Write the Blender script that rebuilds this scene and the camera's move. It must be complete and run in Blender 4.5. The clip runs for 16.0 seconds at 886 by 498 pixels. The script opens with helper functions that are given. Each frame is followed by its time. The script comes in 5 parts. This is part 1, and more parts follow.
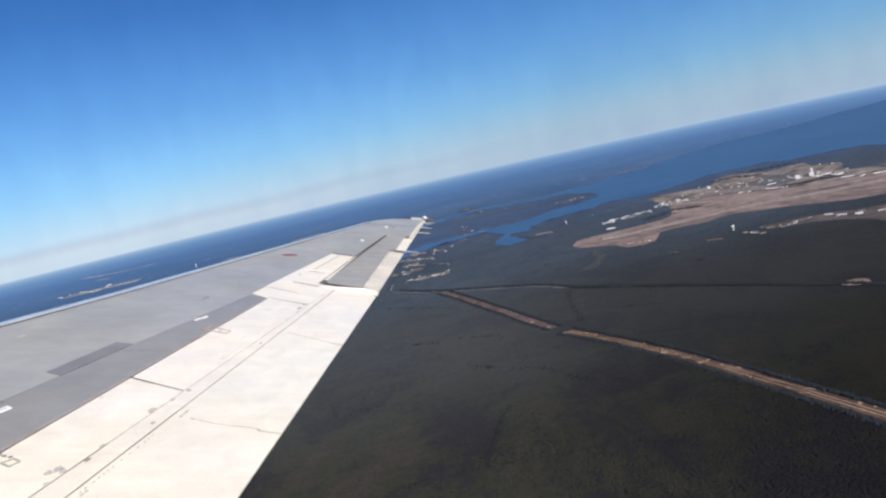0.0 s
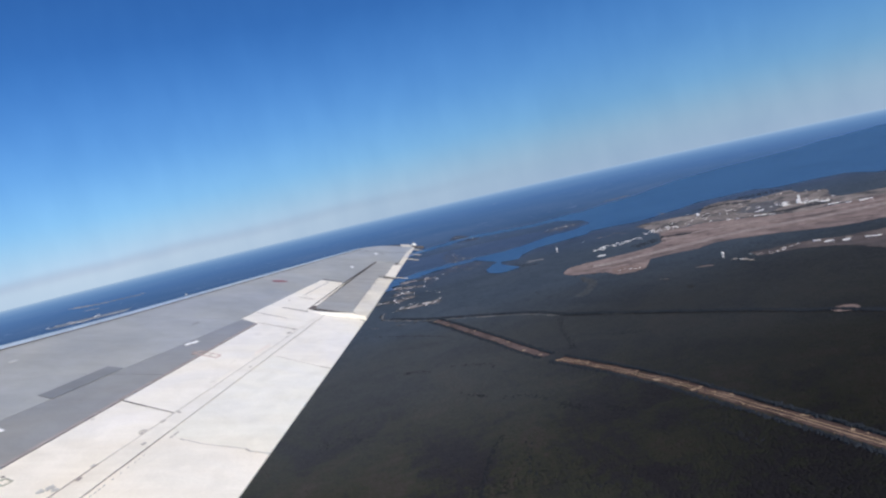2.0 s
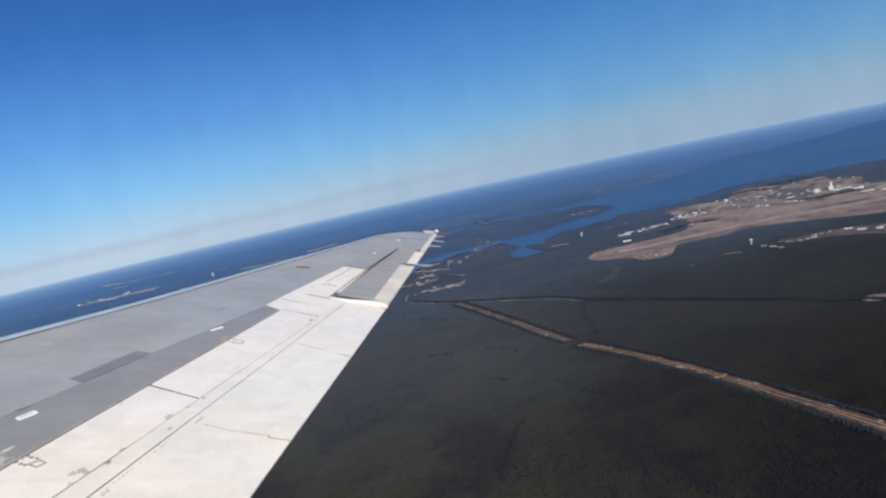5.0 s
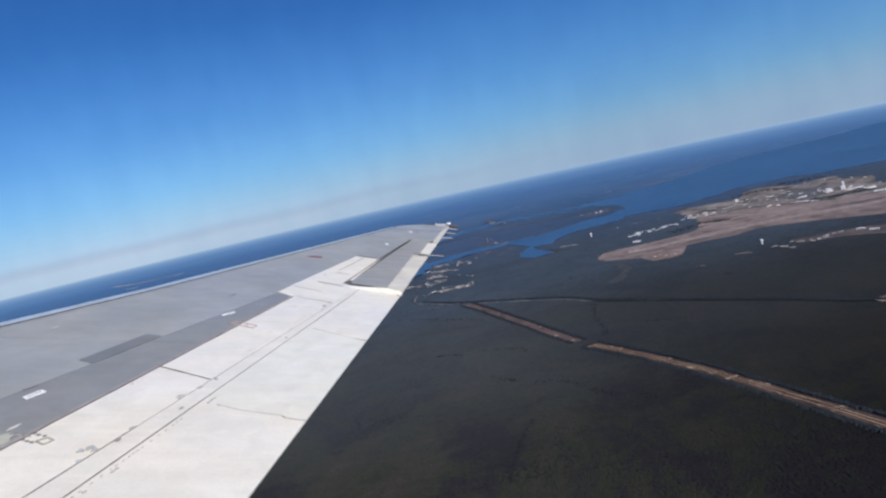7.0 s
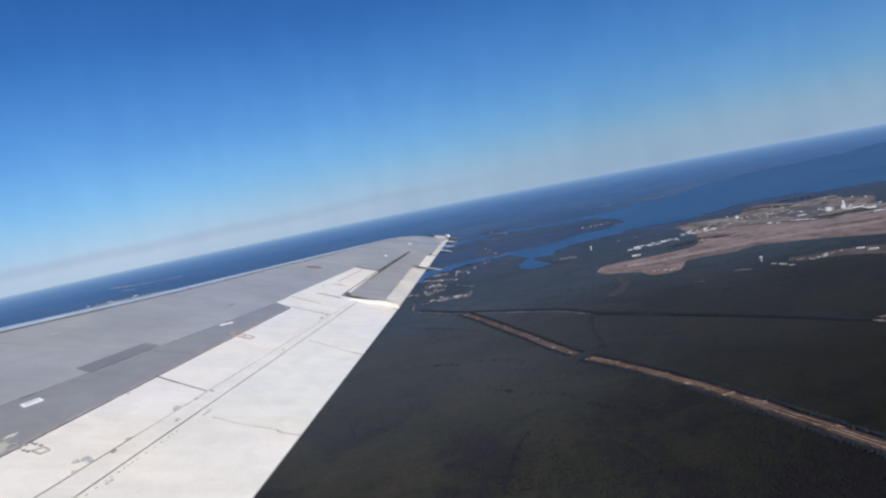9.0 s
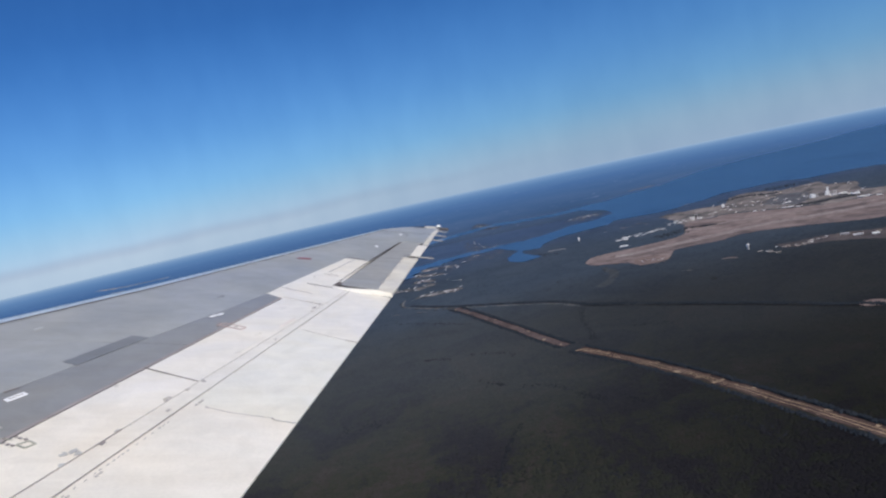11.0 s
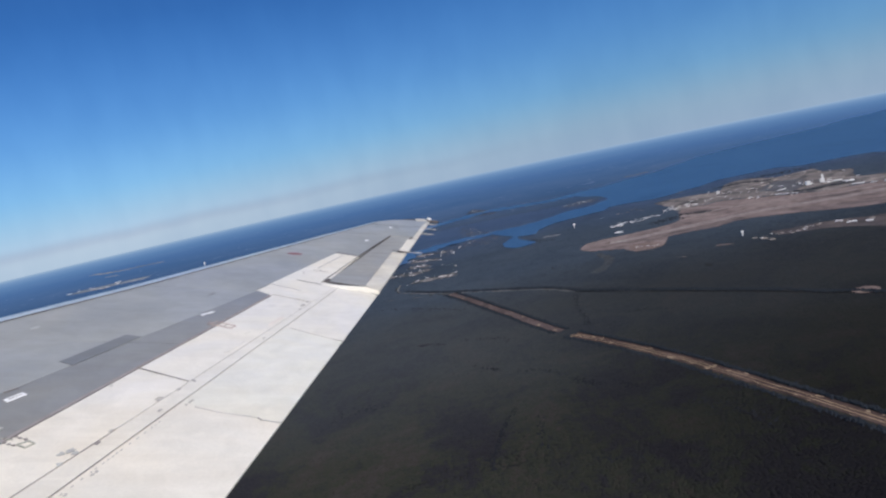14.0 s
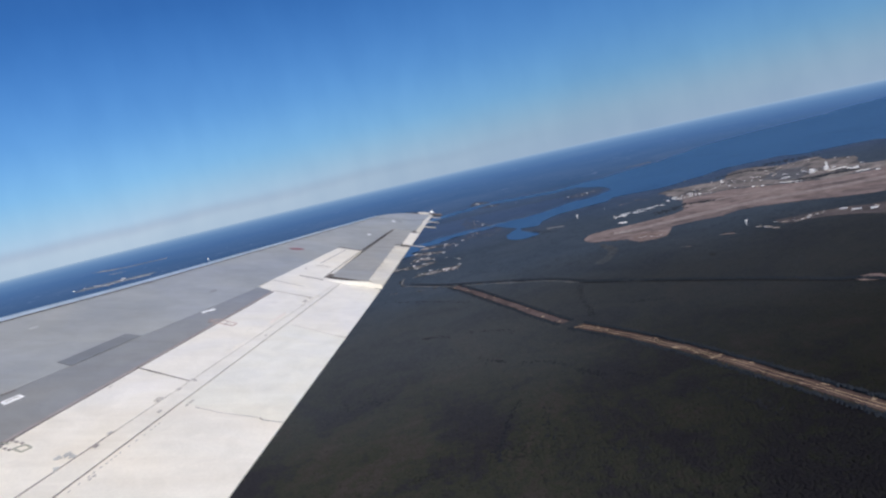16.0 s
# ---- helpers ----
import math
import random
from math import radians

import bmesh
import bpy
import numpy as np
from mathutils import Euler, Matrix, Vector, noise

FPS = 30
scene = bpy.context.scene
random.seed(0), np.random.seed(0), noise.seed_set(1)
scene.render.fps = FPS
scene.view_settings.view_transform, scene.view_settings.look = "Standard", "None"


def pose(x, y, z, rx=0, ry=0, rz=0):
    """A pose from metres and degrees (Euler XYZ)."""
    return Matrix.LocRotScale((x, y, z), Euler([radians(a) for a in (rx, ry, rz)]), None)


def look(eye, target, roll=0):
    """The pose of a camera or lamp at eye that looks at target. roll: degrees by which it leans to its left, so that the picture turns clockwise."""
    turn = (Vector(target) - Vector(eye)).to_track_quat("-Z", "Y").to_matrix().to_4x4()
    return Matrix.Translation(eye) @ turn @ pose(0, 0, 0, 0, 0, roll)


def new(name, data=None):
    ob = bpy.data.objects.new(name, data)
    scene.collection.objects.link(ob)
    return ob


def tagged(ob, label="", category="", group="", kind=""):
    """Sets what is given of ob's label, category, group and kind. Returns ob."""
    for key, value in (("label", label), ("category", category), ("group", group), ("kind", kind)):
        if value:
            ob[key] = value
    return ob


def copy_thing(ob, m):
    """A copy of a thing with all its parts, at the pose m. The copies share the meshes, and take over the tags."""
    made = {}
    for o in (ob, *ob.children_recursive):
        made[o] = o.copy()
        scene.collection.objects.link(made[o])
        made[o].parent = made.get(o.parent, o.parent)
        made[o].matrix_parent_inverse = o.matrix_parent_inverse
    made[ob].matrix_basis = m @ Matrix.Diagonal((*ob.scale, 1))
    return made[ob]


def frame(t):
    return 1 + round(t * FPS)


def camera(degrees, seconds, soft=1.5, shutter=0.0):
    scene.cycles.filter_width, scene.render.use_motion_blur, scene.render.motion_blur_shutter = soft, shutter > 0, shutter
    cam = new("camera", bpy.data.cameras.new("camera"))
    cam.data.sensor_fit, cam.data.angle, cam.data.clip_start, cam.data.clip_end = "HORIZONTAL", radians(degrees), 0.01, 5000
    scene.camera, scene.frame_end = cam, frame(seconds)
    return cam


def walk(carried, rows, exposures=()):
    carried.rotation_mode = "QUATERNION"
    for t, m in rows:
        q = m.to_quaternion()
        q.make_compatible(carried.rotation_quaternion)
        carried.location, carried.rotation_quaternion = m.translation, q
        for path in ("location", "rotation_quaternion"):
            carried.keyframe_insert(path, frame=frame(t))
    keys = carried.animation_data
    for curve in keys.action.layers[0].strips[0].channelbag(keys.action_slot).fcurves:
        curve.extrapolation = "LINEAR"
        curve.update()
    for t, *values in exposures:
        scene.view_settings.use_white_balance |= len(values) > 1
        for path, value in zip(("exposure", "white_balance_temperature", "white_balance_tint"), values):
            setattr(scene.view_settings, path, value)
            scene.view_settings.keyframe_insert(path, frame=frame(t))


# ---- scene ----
HORIZON = 4880.0          # radius of the ground sheet

# ---------------------------------------------------------------- camera
cam = camera(66.07, 16.0, soft=2.35)
PATH = [
    (0.0, pose(-0.064, 0.204, 200.003, 81.639, 12.725, -3.651)),
    (0.5, pose(-0.042, 0.145, 199.945, 82.578, 13.355, -4.078)),
    (1.0, pose(-0.051, 0.124, 199.947, 83.338, 13.321, -4.519)),
    (1.5, pose(-0.056, 0.101, 199.950, 83.728, 13.276, -4.697)),
    (2.0, pose(-0.038, 0.062, 199.981, 83.824, 12.911, -4.436)),
    (2.5, pose(0.056, -0.031, 200.084, 84.028, 12.851, -4.041)),
    (3.0, pose(0.122, -0.133, 200.217, 84.046, 12.265, -3.464)),
    (3.5, pose(0.069, -0.085, 200.214, 83.793, 12.284, -3.434)),
    (4.0, pose(0.066, -0.071, 200.178, 83.103, 12.215, -2.987)),
    (6.5, pose(-0.087, 0.139, 199.901, 82.837, 12.642, -1.758)),
    (7.0, pose(-0.091, 0.148, 199.888, 83.100, 12.589, -1.544)),
    (7.5, pose(-0.140, 0.181, 199.881, 83.382, 12.354, -1.746)),
    (8.0, pose(-0.132, 0.175, 199.884, 83.689, 12.105, -1.667)),
    (8.5, pose(-0.112, 0.150, 199.903, 83.876, 11.694, -1.604)),
    (9.0, pose(-0.067, 0.105, 199.952, 83.892, 11.177, -1.425)),
    (11.5, pose(-0.137, 0.226, 199.847, 82.962, 12.486, -2.689)),
    (12.0, pose(-0.078, 0.175, 199.873, 82.732, 12.146, -2.436)),
    (12.5, pose(-0.040, 0.120, 199.915, 82.662, 11.822, -2.324)),
    (13.0, pose(0.010, 0.050, 199.998, 82.541, 11.518, -2.511)),
    (13.5, pose(0.037, -0.011, 200.036, 82.014, 11.507, -2.669)),
    (14.0, pose(0.007, 0.008, 200.005, 81.929, 12.061, -2.899)),
    (14.5, pose(0.042, 0.004, 200.000, 81.681, 12.353, -2.760)),
    (15.0, pose(0.046, 0.020, 199.987, 81.444, 12.744, -2.803)),
    (15.5, pose(0.046, 0.057, 199.980, 81.397, 12.952, -2.708)),
    (16.0, pose(0.011, 0.109, 199.998, 81.364, 12.821, -2.712)),
]
walk(cam, PATH, exposures=[(0.0, 0.66, 6950, 10), (0.5, 0.52, 6950, 10), (1.0, 0.50, 6950, 10), (2.0, 0.45, 6500, 10), (3.5, 0.41, 6700, 10), (4.0, 0.42, 6700, 10), (6.5, 0.43, 6400, 10), (7.0, 0.37, 6350, 10), (8.0, 0.33, 6350, 10), (12.5, 0.32, 6500, 10), (16.0, 0.31, 6500, 10)])

# ---------------------------------------------------------------- light
SUN_TO = Vector((0.42, -0.575, 0.62)).normalized()
world = bpy.data.worlds.new("sky")
scene.world = world
world.use_nodes = True
wt = world.node_tree
wt.nodes.clear()
sky = wt.nodes.new("ShaderNodeTexSky")
sky.sky_type = "NISHITA"
sky.sun_disc = False
sky.sun_elevation = math.asin(SUN_TO.z)
sky.sun_rotation = math.atan2(SUN_TO.x, SUN_TO.y)
sky.altitude = 900
sky.air_density, sky.dust_density, sky.ozone_density = 1.0, 0.15, 5.0
bg = wt.nodes.new("ShaderNodeBackground")
bg.inputs["Strength"].default_value = 0.047
wo = wt.nodes.new("ShaderNodeOutputWorld")
hue = wt.nodes.new("ShaderNodeHueSaturation")
hue.inputs["Saturation"].default_value = 1.12
wt.links.new(sky.outputs["Color"], hue.inputs["Color"])
# pale haze low over the horizon, with a thin lavender cloud bank
tc = wt.nodes.new("ShaderNodeTexCoord")
sep = wt.nodes.new("ShaderNodeSeparateXYZ")
wt.links.new(tc.outputs["Generated"], sep.inputs[0])
rise = wt.nodes.new("ShaderNodeMath")
rise.inputs[1].default_value = 0.05
wt.links.new(sep.outputs["Z"], rise.inputs[0])


def sky_ramp(stops, ease=False):
    r = wt.nodes.new("ShaderNodeValToRGB")
    if ease:
        r.color_ramp.interpolation = "EASE"
    while len(r.color_ramp.elements) < len(stops):
        r.color_ramp.elements.new(0.5)
    for e, (p, c) in zip(r.color_ramp.elements, stops):
        e.position, e.color = p, (*c, 1)
    return r


amount = sky_ramp([(0.0, (0.94,) * 3), (0.045, (0.76,) * 3), (0.09, (0.48,) * 3), (0.16, (0.24,) * 3), (0.30, (0.0,) * 3)])
wt.links.new(rise.outputs[0], amount.inputs["Fac"])
clear = sky_ramp([(0.0, (5.4, 7.2, 9.9)), (0.04, (5.1, 7.3, 10.3)), (0.10, (3.1, 6.2, 11.1)), (0.3, (2.0, 6.0, 13.0))])
banked = sky_ramp([(0.0, (7.6, 9.8, 12.4)), (0.026, (8.7, 10.6, 13.2)), (0.032, (7.9, 9.4, 12.2)), (0.037, (7.4, 9.1, 12.2)), (0.045, (7.9, 10.8, 14.6)), (0.10, (5.2, 10.0, 16.2)), (0.3, (2.4, 7.0, 15.0))])
wob = wt.nodes.new("ShaderNodeTexNoise")
wob.inputs["Scale"].default_value, wob.inputs["Detail"].default_value = 8.0, 6.0
wt.links.new(tc.outputs["Generated"], wob.inputs["Vector"])
lift = wt.nodes.new("ShaderNodeMath")
lift.operation = "MULTIPLY_ADD"
lift.inputs[1].default_value, lift.inputs[2].default_value = 0.014, -0.007
wt.links.new(wob.outputs["Fac"], lift.inputs[0])
zz = wt.nodes.new("ShaderNodeMath")
wt.links.new(rise.outputs[0], zz.inputs[0])
wt.links.new(lift.outputs[0], zz.inputs[1])
wt.links.new(zz.outputs[0], banked.inputs["Fac"])
wt.links.new(rise.outputs[0], clear.inputs["Fac"])
side = wt.nodes.new("ShaderNodeMapRange")
side.inputs["From Min"].default_value, side.inputs["From Max"].default_value = 0.25, -0.42
wt.links.new(sep.outputs["X"], side.inputs["Value"])
tint = wt.nodes.new("ShaderNodeMix")
tint.data_type = "RGBA"
wt.links.new(side.outputs[0], tint.inputs[0])
wt.links.new(clear.outputs["Color"], tint.inputs[6])
wt.links.new(banked.outputs["Color"], tint.inputs[7])
cool = wt.nodes.new("ShaderNodeMix")
cool.data_type = "RGBA"
wt.links.new(amount.outputs["Color"], cool.inputs[0])
deep = wt.nodes.new("ShaderNodeMix")
deep.data_type, deep.blend_type = "RGBA", "MULTIPLY"
deep.inputs[0].default_value = 1.0
deep.inputs[7].default_value = (0.535, 0.93, 1.37, 1)
wt.links.new(hue.outputs["Color"], deep.inputs[6])
wt.links.new(deep.outputs[2], cool.inputs[6])
wt.links.new(tint.outputs[2], cool.inputs[7])
veil_at = wt.nodes.new("ShaderNodeMapping")
veil_at.inputs["Scale"].default_value = (24, 24, 11)
wt.links.new(tc.outputs["Generated"], veil_at.inputs["Vector"])
veil = wt.nodes.new("ShaderNodeTexNoise")
veil.inputs["Scale"].default_value, veil.inputs["Detail"].default_value = 1.0, 4.0
wt.links.new(veil_at.outputs["Vector"], veil.inputs["Vector"])
thin = sky_ramp([(0.3, (0.955, 0.966, 0.977)), (0.7, (1.045, 1.034, 1.021))])
wt.links.new(veil.outputs["Fac"], thin.inputs["Fac"])
mottled = wt.nodes.new("ShaderNodeMix")
mottled.data_type, mottled.blend_type = "RGBA", "MULTIPLY"
mottled.inputs[0].default_value = 1.0
wt.links.new(cool.outputs[2], mottled.inputs[6])
wt.links.new(thin.outputs["Color"], mottled.inputs[7])
wt.links.new(mottled.outputs[2], bg.inputs["Color"])
wt.links.new(bg.outputs[0], wo.inputs["Surface"])

sun_data = bpy.data.lights.new("sun", "SUN")
sun_data.energy, sun_data.angle, sun_data.color = 3.5, radians(0.53), (1.0, 0.95, 0.88)
sun = new("sun", sun_data)
sun.matrix_world = look(SUN_TO * 400 + Vector((0, 0, 200)), (0, 0, 200))


# ---------------------------------------------------------------- materials
def material(name, build):
    m = bpy.data.materials.new(name)
    m.use_nodes = True
    nt = m.node_tree
    nt.nodes.clear()
    out = nt.nodes.new("ShaderNodeOutputMaterial")
    b = nt.nodes.new("ShaderNodeBsdfPrincipled")
    nt.links.new(b.outputs[0], out.inputs["Surface"])
    build(nt, b)
    return m


def coords(nt, scale=(1, 1, 1)):
    tc = nt.nodes.new("ShaderNodeTexCoord")
    mp = nt.nodes.new("ShaderNodeMapping")
    mp.inputs["Scale"].default_value = scale
    nt.links.new(tc.outputs["Object"], mp.inputs["Vector"])
    return mp.outputs["Vector"]


def noise_tex(nt, vec, scale, detail=4.0, rough=0.55, distort=0.0):
    n = nt.nodes.new("ShaderNodeTexNoise")
    n.inputs["Scale"].default_value = scale
    n.inputs["Detail"].default_value = detail
    n.inputs["Roughness"].default_value = rough
    n.inputs["Distortion"].default_value = distort
    nt.links.new(vec, n.inputs["Vector"])
    return n.outputs["Fac"]


def ramp(nt, fac, stops):
    r = nt.nodes.new("ShaderNodeValToRGB")
    e = r.color_ramp.elements
    while len(e) < len(stops):
        e.new(0.5)
    for el, (p, c) in zip(e, stops):
        el.position, el.color = p, (*c, 1)
    nt.links.new(fac, r.inputs["Fac"])
    return r.outputs["Color"]


def mix(nt, fac, a, b, mode="MIX"):
    m = nt.nodes.new("ShaderNodeMix")
    m.data_type, m.blend_type = "RGBA", mode
    for sock, v in ((m.inputs[0], fac), (m.inputs[6], a), (m.inputs[7], b)):
        if isinstance(v, (int, float)):
            sock.default_value = v
        elif isinstance(v, tuple):
            sock.default_value = (*v, 1)
        else:
            nt.links.new(v, sock)
    return m.outputs[2]


def bump(nt, b, height, strength, distance):
    n = nt.nodes.new("ShaderNodeBump")
    n.inputs["Strength"].default_value = strength
    n.inputs["Distance"].default_value = distance
    nt.links.new(height, n.inputs["Height"])
    nt.links.new(n.outputs["Normal"], b.inputs["Normal"])


def painted(name, c1, c2, rough, streak=0.12, metal=0.0):
    """Weathered paint: broad stains, streaks along the airflow and fine grain."""
    def build(nt, b):
        v = coords(nt)
        vs = coords(nt, (6, 0.7, 1))
        stain = ramp(nt, noise_tex(nt, v, 1.3, 6, 0.6), [(0.35, (0, 0, 0)), (0.7, (1, 1, 1))])
        base = mix(nt, stain, c1, c2)
        hue = ramp(nt, noise_tex(nt, v, 0.55, 4, 0.6, 0.9), [(0.34, (0.965, 0.98, 1.045)), (0.5, (1, 1, 1)), (0.66, (1.03, 1.002, 0.955))])
        base = mix(nt, 1.0, base, hue, "MULTIPLY")
        blot = ramp(nt, noise_tex(nt, v, 4.5, 4, 0.55, 0.8), [(0.36, (0.935, 0.935, 0.93)), (0.62, (1.02, 1.02, 1.02))])
        base = mix(nt, 1.0, base, blot, "MULTIPLY")
        st = ramp(nt, noise_tex(nt, vs, 1.6, 5, 0.6), [(0.45, (1, 1, 1)), (0.8, tuple(1 - streak * k for k in (1.5, 1.8, 2.1)))])
        base = mix(nt, 1.0, base, st, "MULTIPLY")
        grain = ramp(nt, noise_tex(nt, v, 60, 3), [(0.3, (0.94, 0.94, 0.94)), (0.7, (1, 1, 1))])
        nt.links.new(mix(nt, 1.0, base, grain, "MULTIPLY"), b.inputs["Base Color"])
        rr = nt.nodes.new("ShaderNodeMapRange")
        rr.inputs["To Min"].default_value, rr.inputs["To Max"].default_value = rough - 0.08, rough + 0.12
        nt.links.new(noise_tex(nt, v, 4), rr.inputs["Value"])
        nt.links.new(rr.outputs[0], b.inputs["Roughness"])
        b.inputs["Metallic"].default_value = metal
        bump(nt, b, noise_tex(nt, v, 2.2, 2), 0.12, 0.02)
    return material(name, build)


def plain(name, c, rough=0.6, metal=0.0):
    def build(nt, b):
        v = coords(nt)
        f = ramp(nt, noise_tex(nt, v, 9, 4), [(0.3, tuple(x * 0.82 for x in c)), (0.7, tuple(min(1, x * 1.1) for x in c))])
        nt.links.new(f, b.inputs["Base Color"])
        b.inputs["Roughness"].default_value, b.inputs["Metallic"].default_value = rough, metal
    return material(name, build)


def land(name, stops, scale, fine, rough=0.95, bump_d=0.0, fleck=None):
    """Ground cover with patches at two sizes."""
    def build(nt, b):
        v = coords(nt)
        big = ramp(nt, noise_tex(nt, v, scale, 6, 0.6, 0.6), stops)
        det = ramp(nt, noise_tex(nt, v, fine, 5, 0.65), [(0.3, (0.62, 0.62, 0.62)), (0.7, (1.3, 1.3, 1.3))])
        col = mix(nt, 1.0, big, det, "MULTIPLY")
        if fleck:
            f = ramp(nt, noise_tex(nt, v, fleck[0], 3, 0.6), [(fleck[1], (0, 0, 0)), (fleck[1] + 0.05, (1, 1, 1))])
            col = mix(nt, f, col, fleck[2])
        nt.links.new(col, b.inputs["Base Color"])
        b.inputs["Roughness"].default_value = rough
        b.inputs["Specular IOR Level"].default_value = 0.1
        if bump_d:
            bump(nt, b, noise_tex(nt, v, fine, 4, 0.7), 0.9, bump_d)
    return material(name, build)


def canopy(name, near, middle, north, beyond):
    """Foliage that turns bluer with distance, air haze put into its base colour; a tone stored with each tree sets it
    apart from its neighbours.
    """
    def build(nt, b):
        at = nt.nodes.new("ShaderNodeAttribute")
        at.attribute_name = "tone"
        v = coords(nt)

        def maths(op, x, y, z=0.0):
            m = nt.nodes.new("ShaderNodeMath")
            m.operation = op
            for sock, val in zip(m.inputs, (x, y, z)):
                if isinstance(val, (int, float)):
                    sock.default_value = val
                else:
                    nt.links.new(val, sock)
            return m.outputs[0]

        def between(val, lo, hi, a=0.0, c=1.0):
            m = nt.nodes.new("ShaderNodeMapRange")
            m.interpolation_type = "SMOOTHSTEP"
            for nm, q in (("From Min", lo), ("From Max", hi), ("To Min", a), ("To Max", c)):
                m.inputs[nm].default_value = q
            nt.links.new(val, m.inputs["Value"])
            return m.outputs[0]

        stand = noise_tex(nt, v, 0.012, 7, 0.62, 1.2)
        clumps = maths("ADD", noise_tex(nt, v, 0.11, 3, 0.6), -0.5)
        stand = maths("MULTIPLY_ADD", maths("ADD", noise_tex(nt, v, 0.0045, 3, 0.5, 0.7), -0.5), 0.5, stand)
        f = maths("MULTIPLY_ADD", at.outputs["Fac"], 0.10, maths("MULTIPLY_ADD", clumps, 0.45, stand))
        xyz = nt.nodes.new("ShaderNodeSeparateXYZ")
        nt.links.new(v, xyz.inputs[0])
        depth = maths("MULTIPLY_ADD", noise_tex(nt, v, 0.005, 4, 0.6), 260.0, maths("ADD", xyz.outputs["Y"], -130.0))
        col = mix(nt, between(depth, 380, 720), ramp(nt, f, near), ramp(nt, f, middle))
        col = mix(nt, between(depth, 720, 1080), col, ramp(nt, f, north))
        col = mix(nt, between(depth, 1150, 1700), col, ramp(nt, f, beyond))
        # dimming to the east put into the colour, following the view's darker right
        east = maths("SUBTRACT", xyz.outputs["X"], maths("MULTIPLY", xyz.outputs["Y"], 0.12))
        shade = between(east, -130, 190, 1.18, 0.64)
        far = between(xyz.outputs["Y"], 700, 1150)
        bearing = maths("DIVIDE", xyz.outputs["X"], maths("ADD", xyz.outputs["Y"], 1.0))
        side = maths("SUBTRACT", 1.0, maths("MULTIPLY", between(bearing, 0.12, 0.75, 0.0, 0.30), between(xyz.outputs["Y"], 480, 700, 1.0, 0.3)))
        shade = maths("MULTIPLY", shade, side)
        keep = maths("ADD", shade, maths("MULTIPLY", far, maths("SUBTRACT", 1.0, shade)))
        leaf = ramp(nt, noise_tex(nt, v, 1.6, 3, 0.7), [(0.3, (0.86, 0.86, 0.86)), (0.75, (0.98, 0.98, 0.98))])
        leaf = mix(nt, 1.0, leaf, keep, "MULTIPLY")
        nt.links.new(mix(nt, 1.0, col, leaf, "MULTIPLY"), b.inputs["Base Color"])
        b.inputs["Roughness"].default_value = 0.9
        b.inputs["Specular IOR Level"].default_value = 0.1
    return material(name, build)


SKIN = painted("grey_wing_paint", (0.375, 0.385, 0.38), (0.30, 0.312, 0.315), 0.42, 0.05)
SKIN_AFT = painted("dark_grey_wing_paint", (0.285, 0.288, 0.282), (0.235, 0.243, 0.25), 0.42, 0.05)
AILERON = painted("mid_grey_aileron_paint", (0.37, 0.37, 0.355), (0.32, 0.32, 0.31), 0.45)
PATCH = painted("slate_patch_paint", (0.215, 0.225, 0.235), (0.175, 0.185, 0.198), 0.5)
FASTENER = plain("worn_fastener", (0.48, 0.445, 0.415), 0.6)
RIVET = plain("dark_open_fastener", (0.26, 0.225, 0.205), 0.6)
WHITE = painted("white_panel_paint", (0.85, 0.80, 0.71), (0.775, 0.74, 0.66), 0.4, 0.05)
WHITE_B = painted("greenish_white_flap_paint", (0.82, 0.79, 0.70), (0.76, 0.738, 0.655), 0.42, 0.05)
SHROUD = painted("dulled_white_paint", (0.81, 0.77, 0.69), (0.745, 0.71, 0.64), 0.45, 0.06)
# cream lightened so the sun's highlight sits in the fairing's colour
FAIRING = painted("highlight_cream_paint", (0.90, 0.86, 0.76), (0.84, 0.79, 0.69), 0.3, 0.04)
CREAM = painted("cream_tab_paint", (0.74, 0.70, 0.61), (0.60, 0.56, 0.48), 0.5, 0.1)
SLATLINE = plain("blue_grey_slat_seam", (0.24, 0.36, 0.50), 0.5)
METAL = painted("bare_aluminium", (0.54, 0.64, 0.73), (0.47, 0.57, 0.66), 0.35, 0.03, 0.25)
# dark base colour paints in the shadow inside the panel gaps
GAP = plain("gap_shadow_paint", (0.07, 0.06, 0.055), 0.8)
SEAM = plain("dark_sealant", (0.13, 0.11, 0.10), 0.7)
GREYLINE = plain("grey_sealant", (0.50, 0.475, 0.45), 0.7)
EDGEWEAR = plain("brownish_worn_edge", (0.34, 0.30, 0.285), 0.6)
RUST = plain("worn_primer", (0.50, 0.46, 0.41), 0.7)
RED = plain("red_stencil_paint", (0.25, 0.085, 0.10), 0.5)
REDDISH = plain("faded_red_line_paint", (0.54, 0.41, 0.37), 0.6)
PALELINE = plain("pale_grey_sealant", (0.62, 0.59, 0.55), 0.7)
GREENISH = plain("worn_olive_primer", (0.42, 0.41, 0.34), 0.7)
CHIPGREY = plain("bare_grey_undercoat", (0.49, 0.48, 0.455), 0.7)
PINKISH = plain("pinkish_stained_paint", (0.77, 0.70, 0.63), 0.5)
FAINT = plain("pale_scuffed_grey_paint", (0.44, 0.45, 0.45), 0.5)
LABEL = plain("white_stencil_paint", (0.88, 0.88, 0.88), 0.5)
LENS = plain("clear_lamp_lens", (0.85, 0.85, 0.82), 0.12)
ROD = plain("discharger_carbon", (0.55, 0.5, 0.42), 0.5)

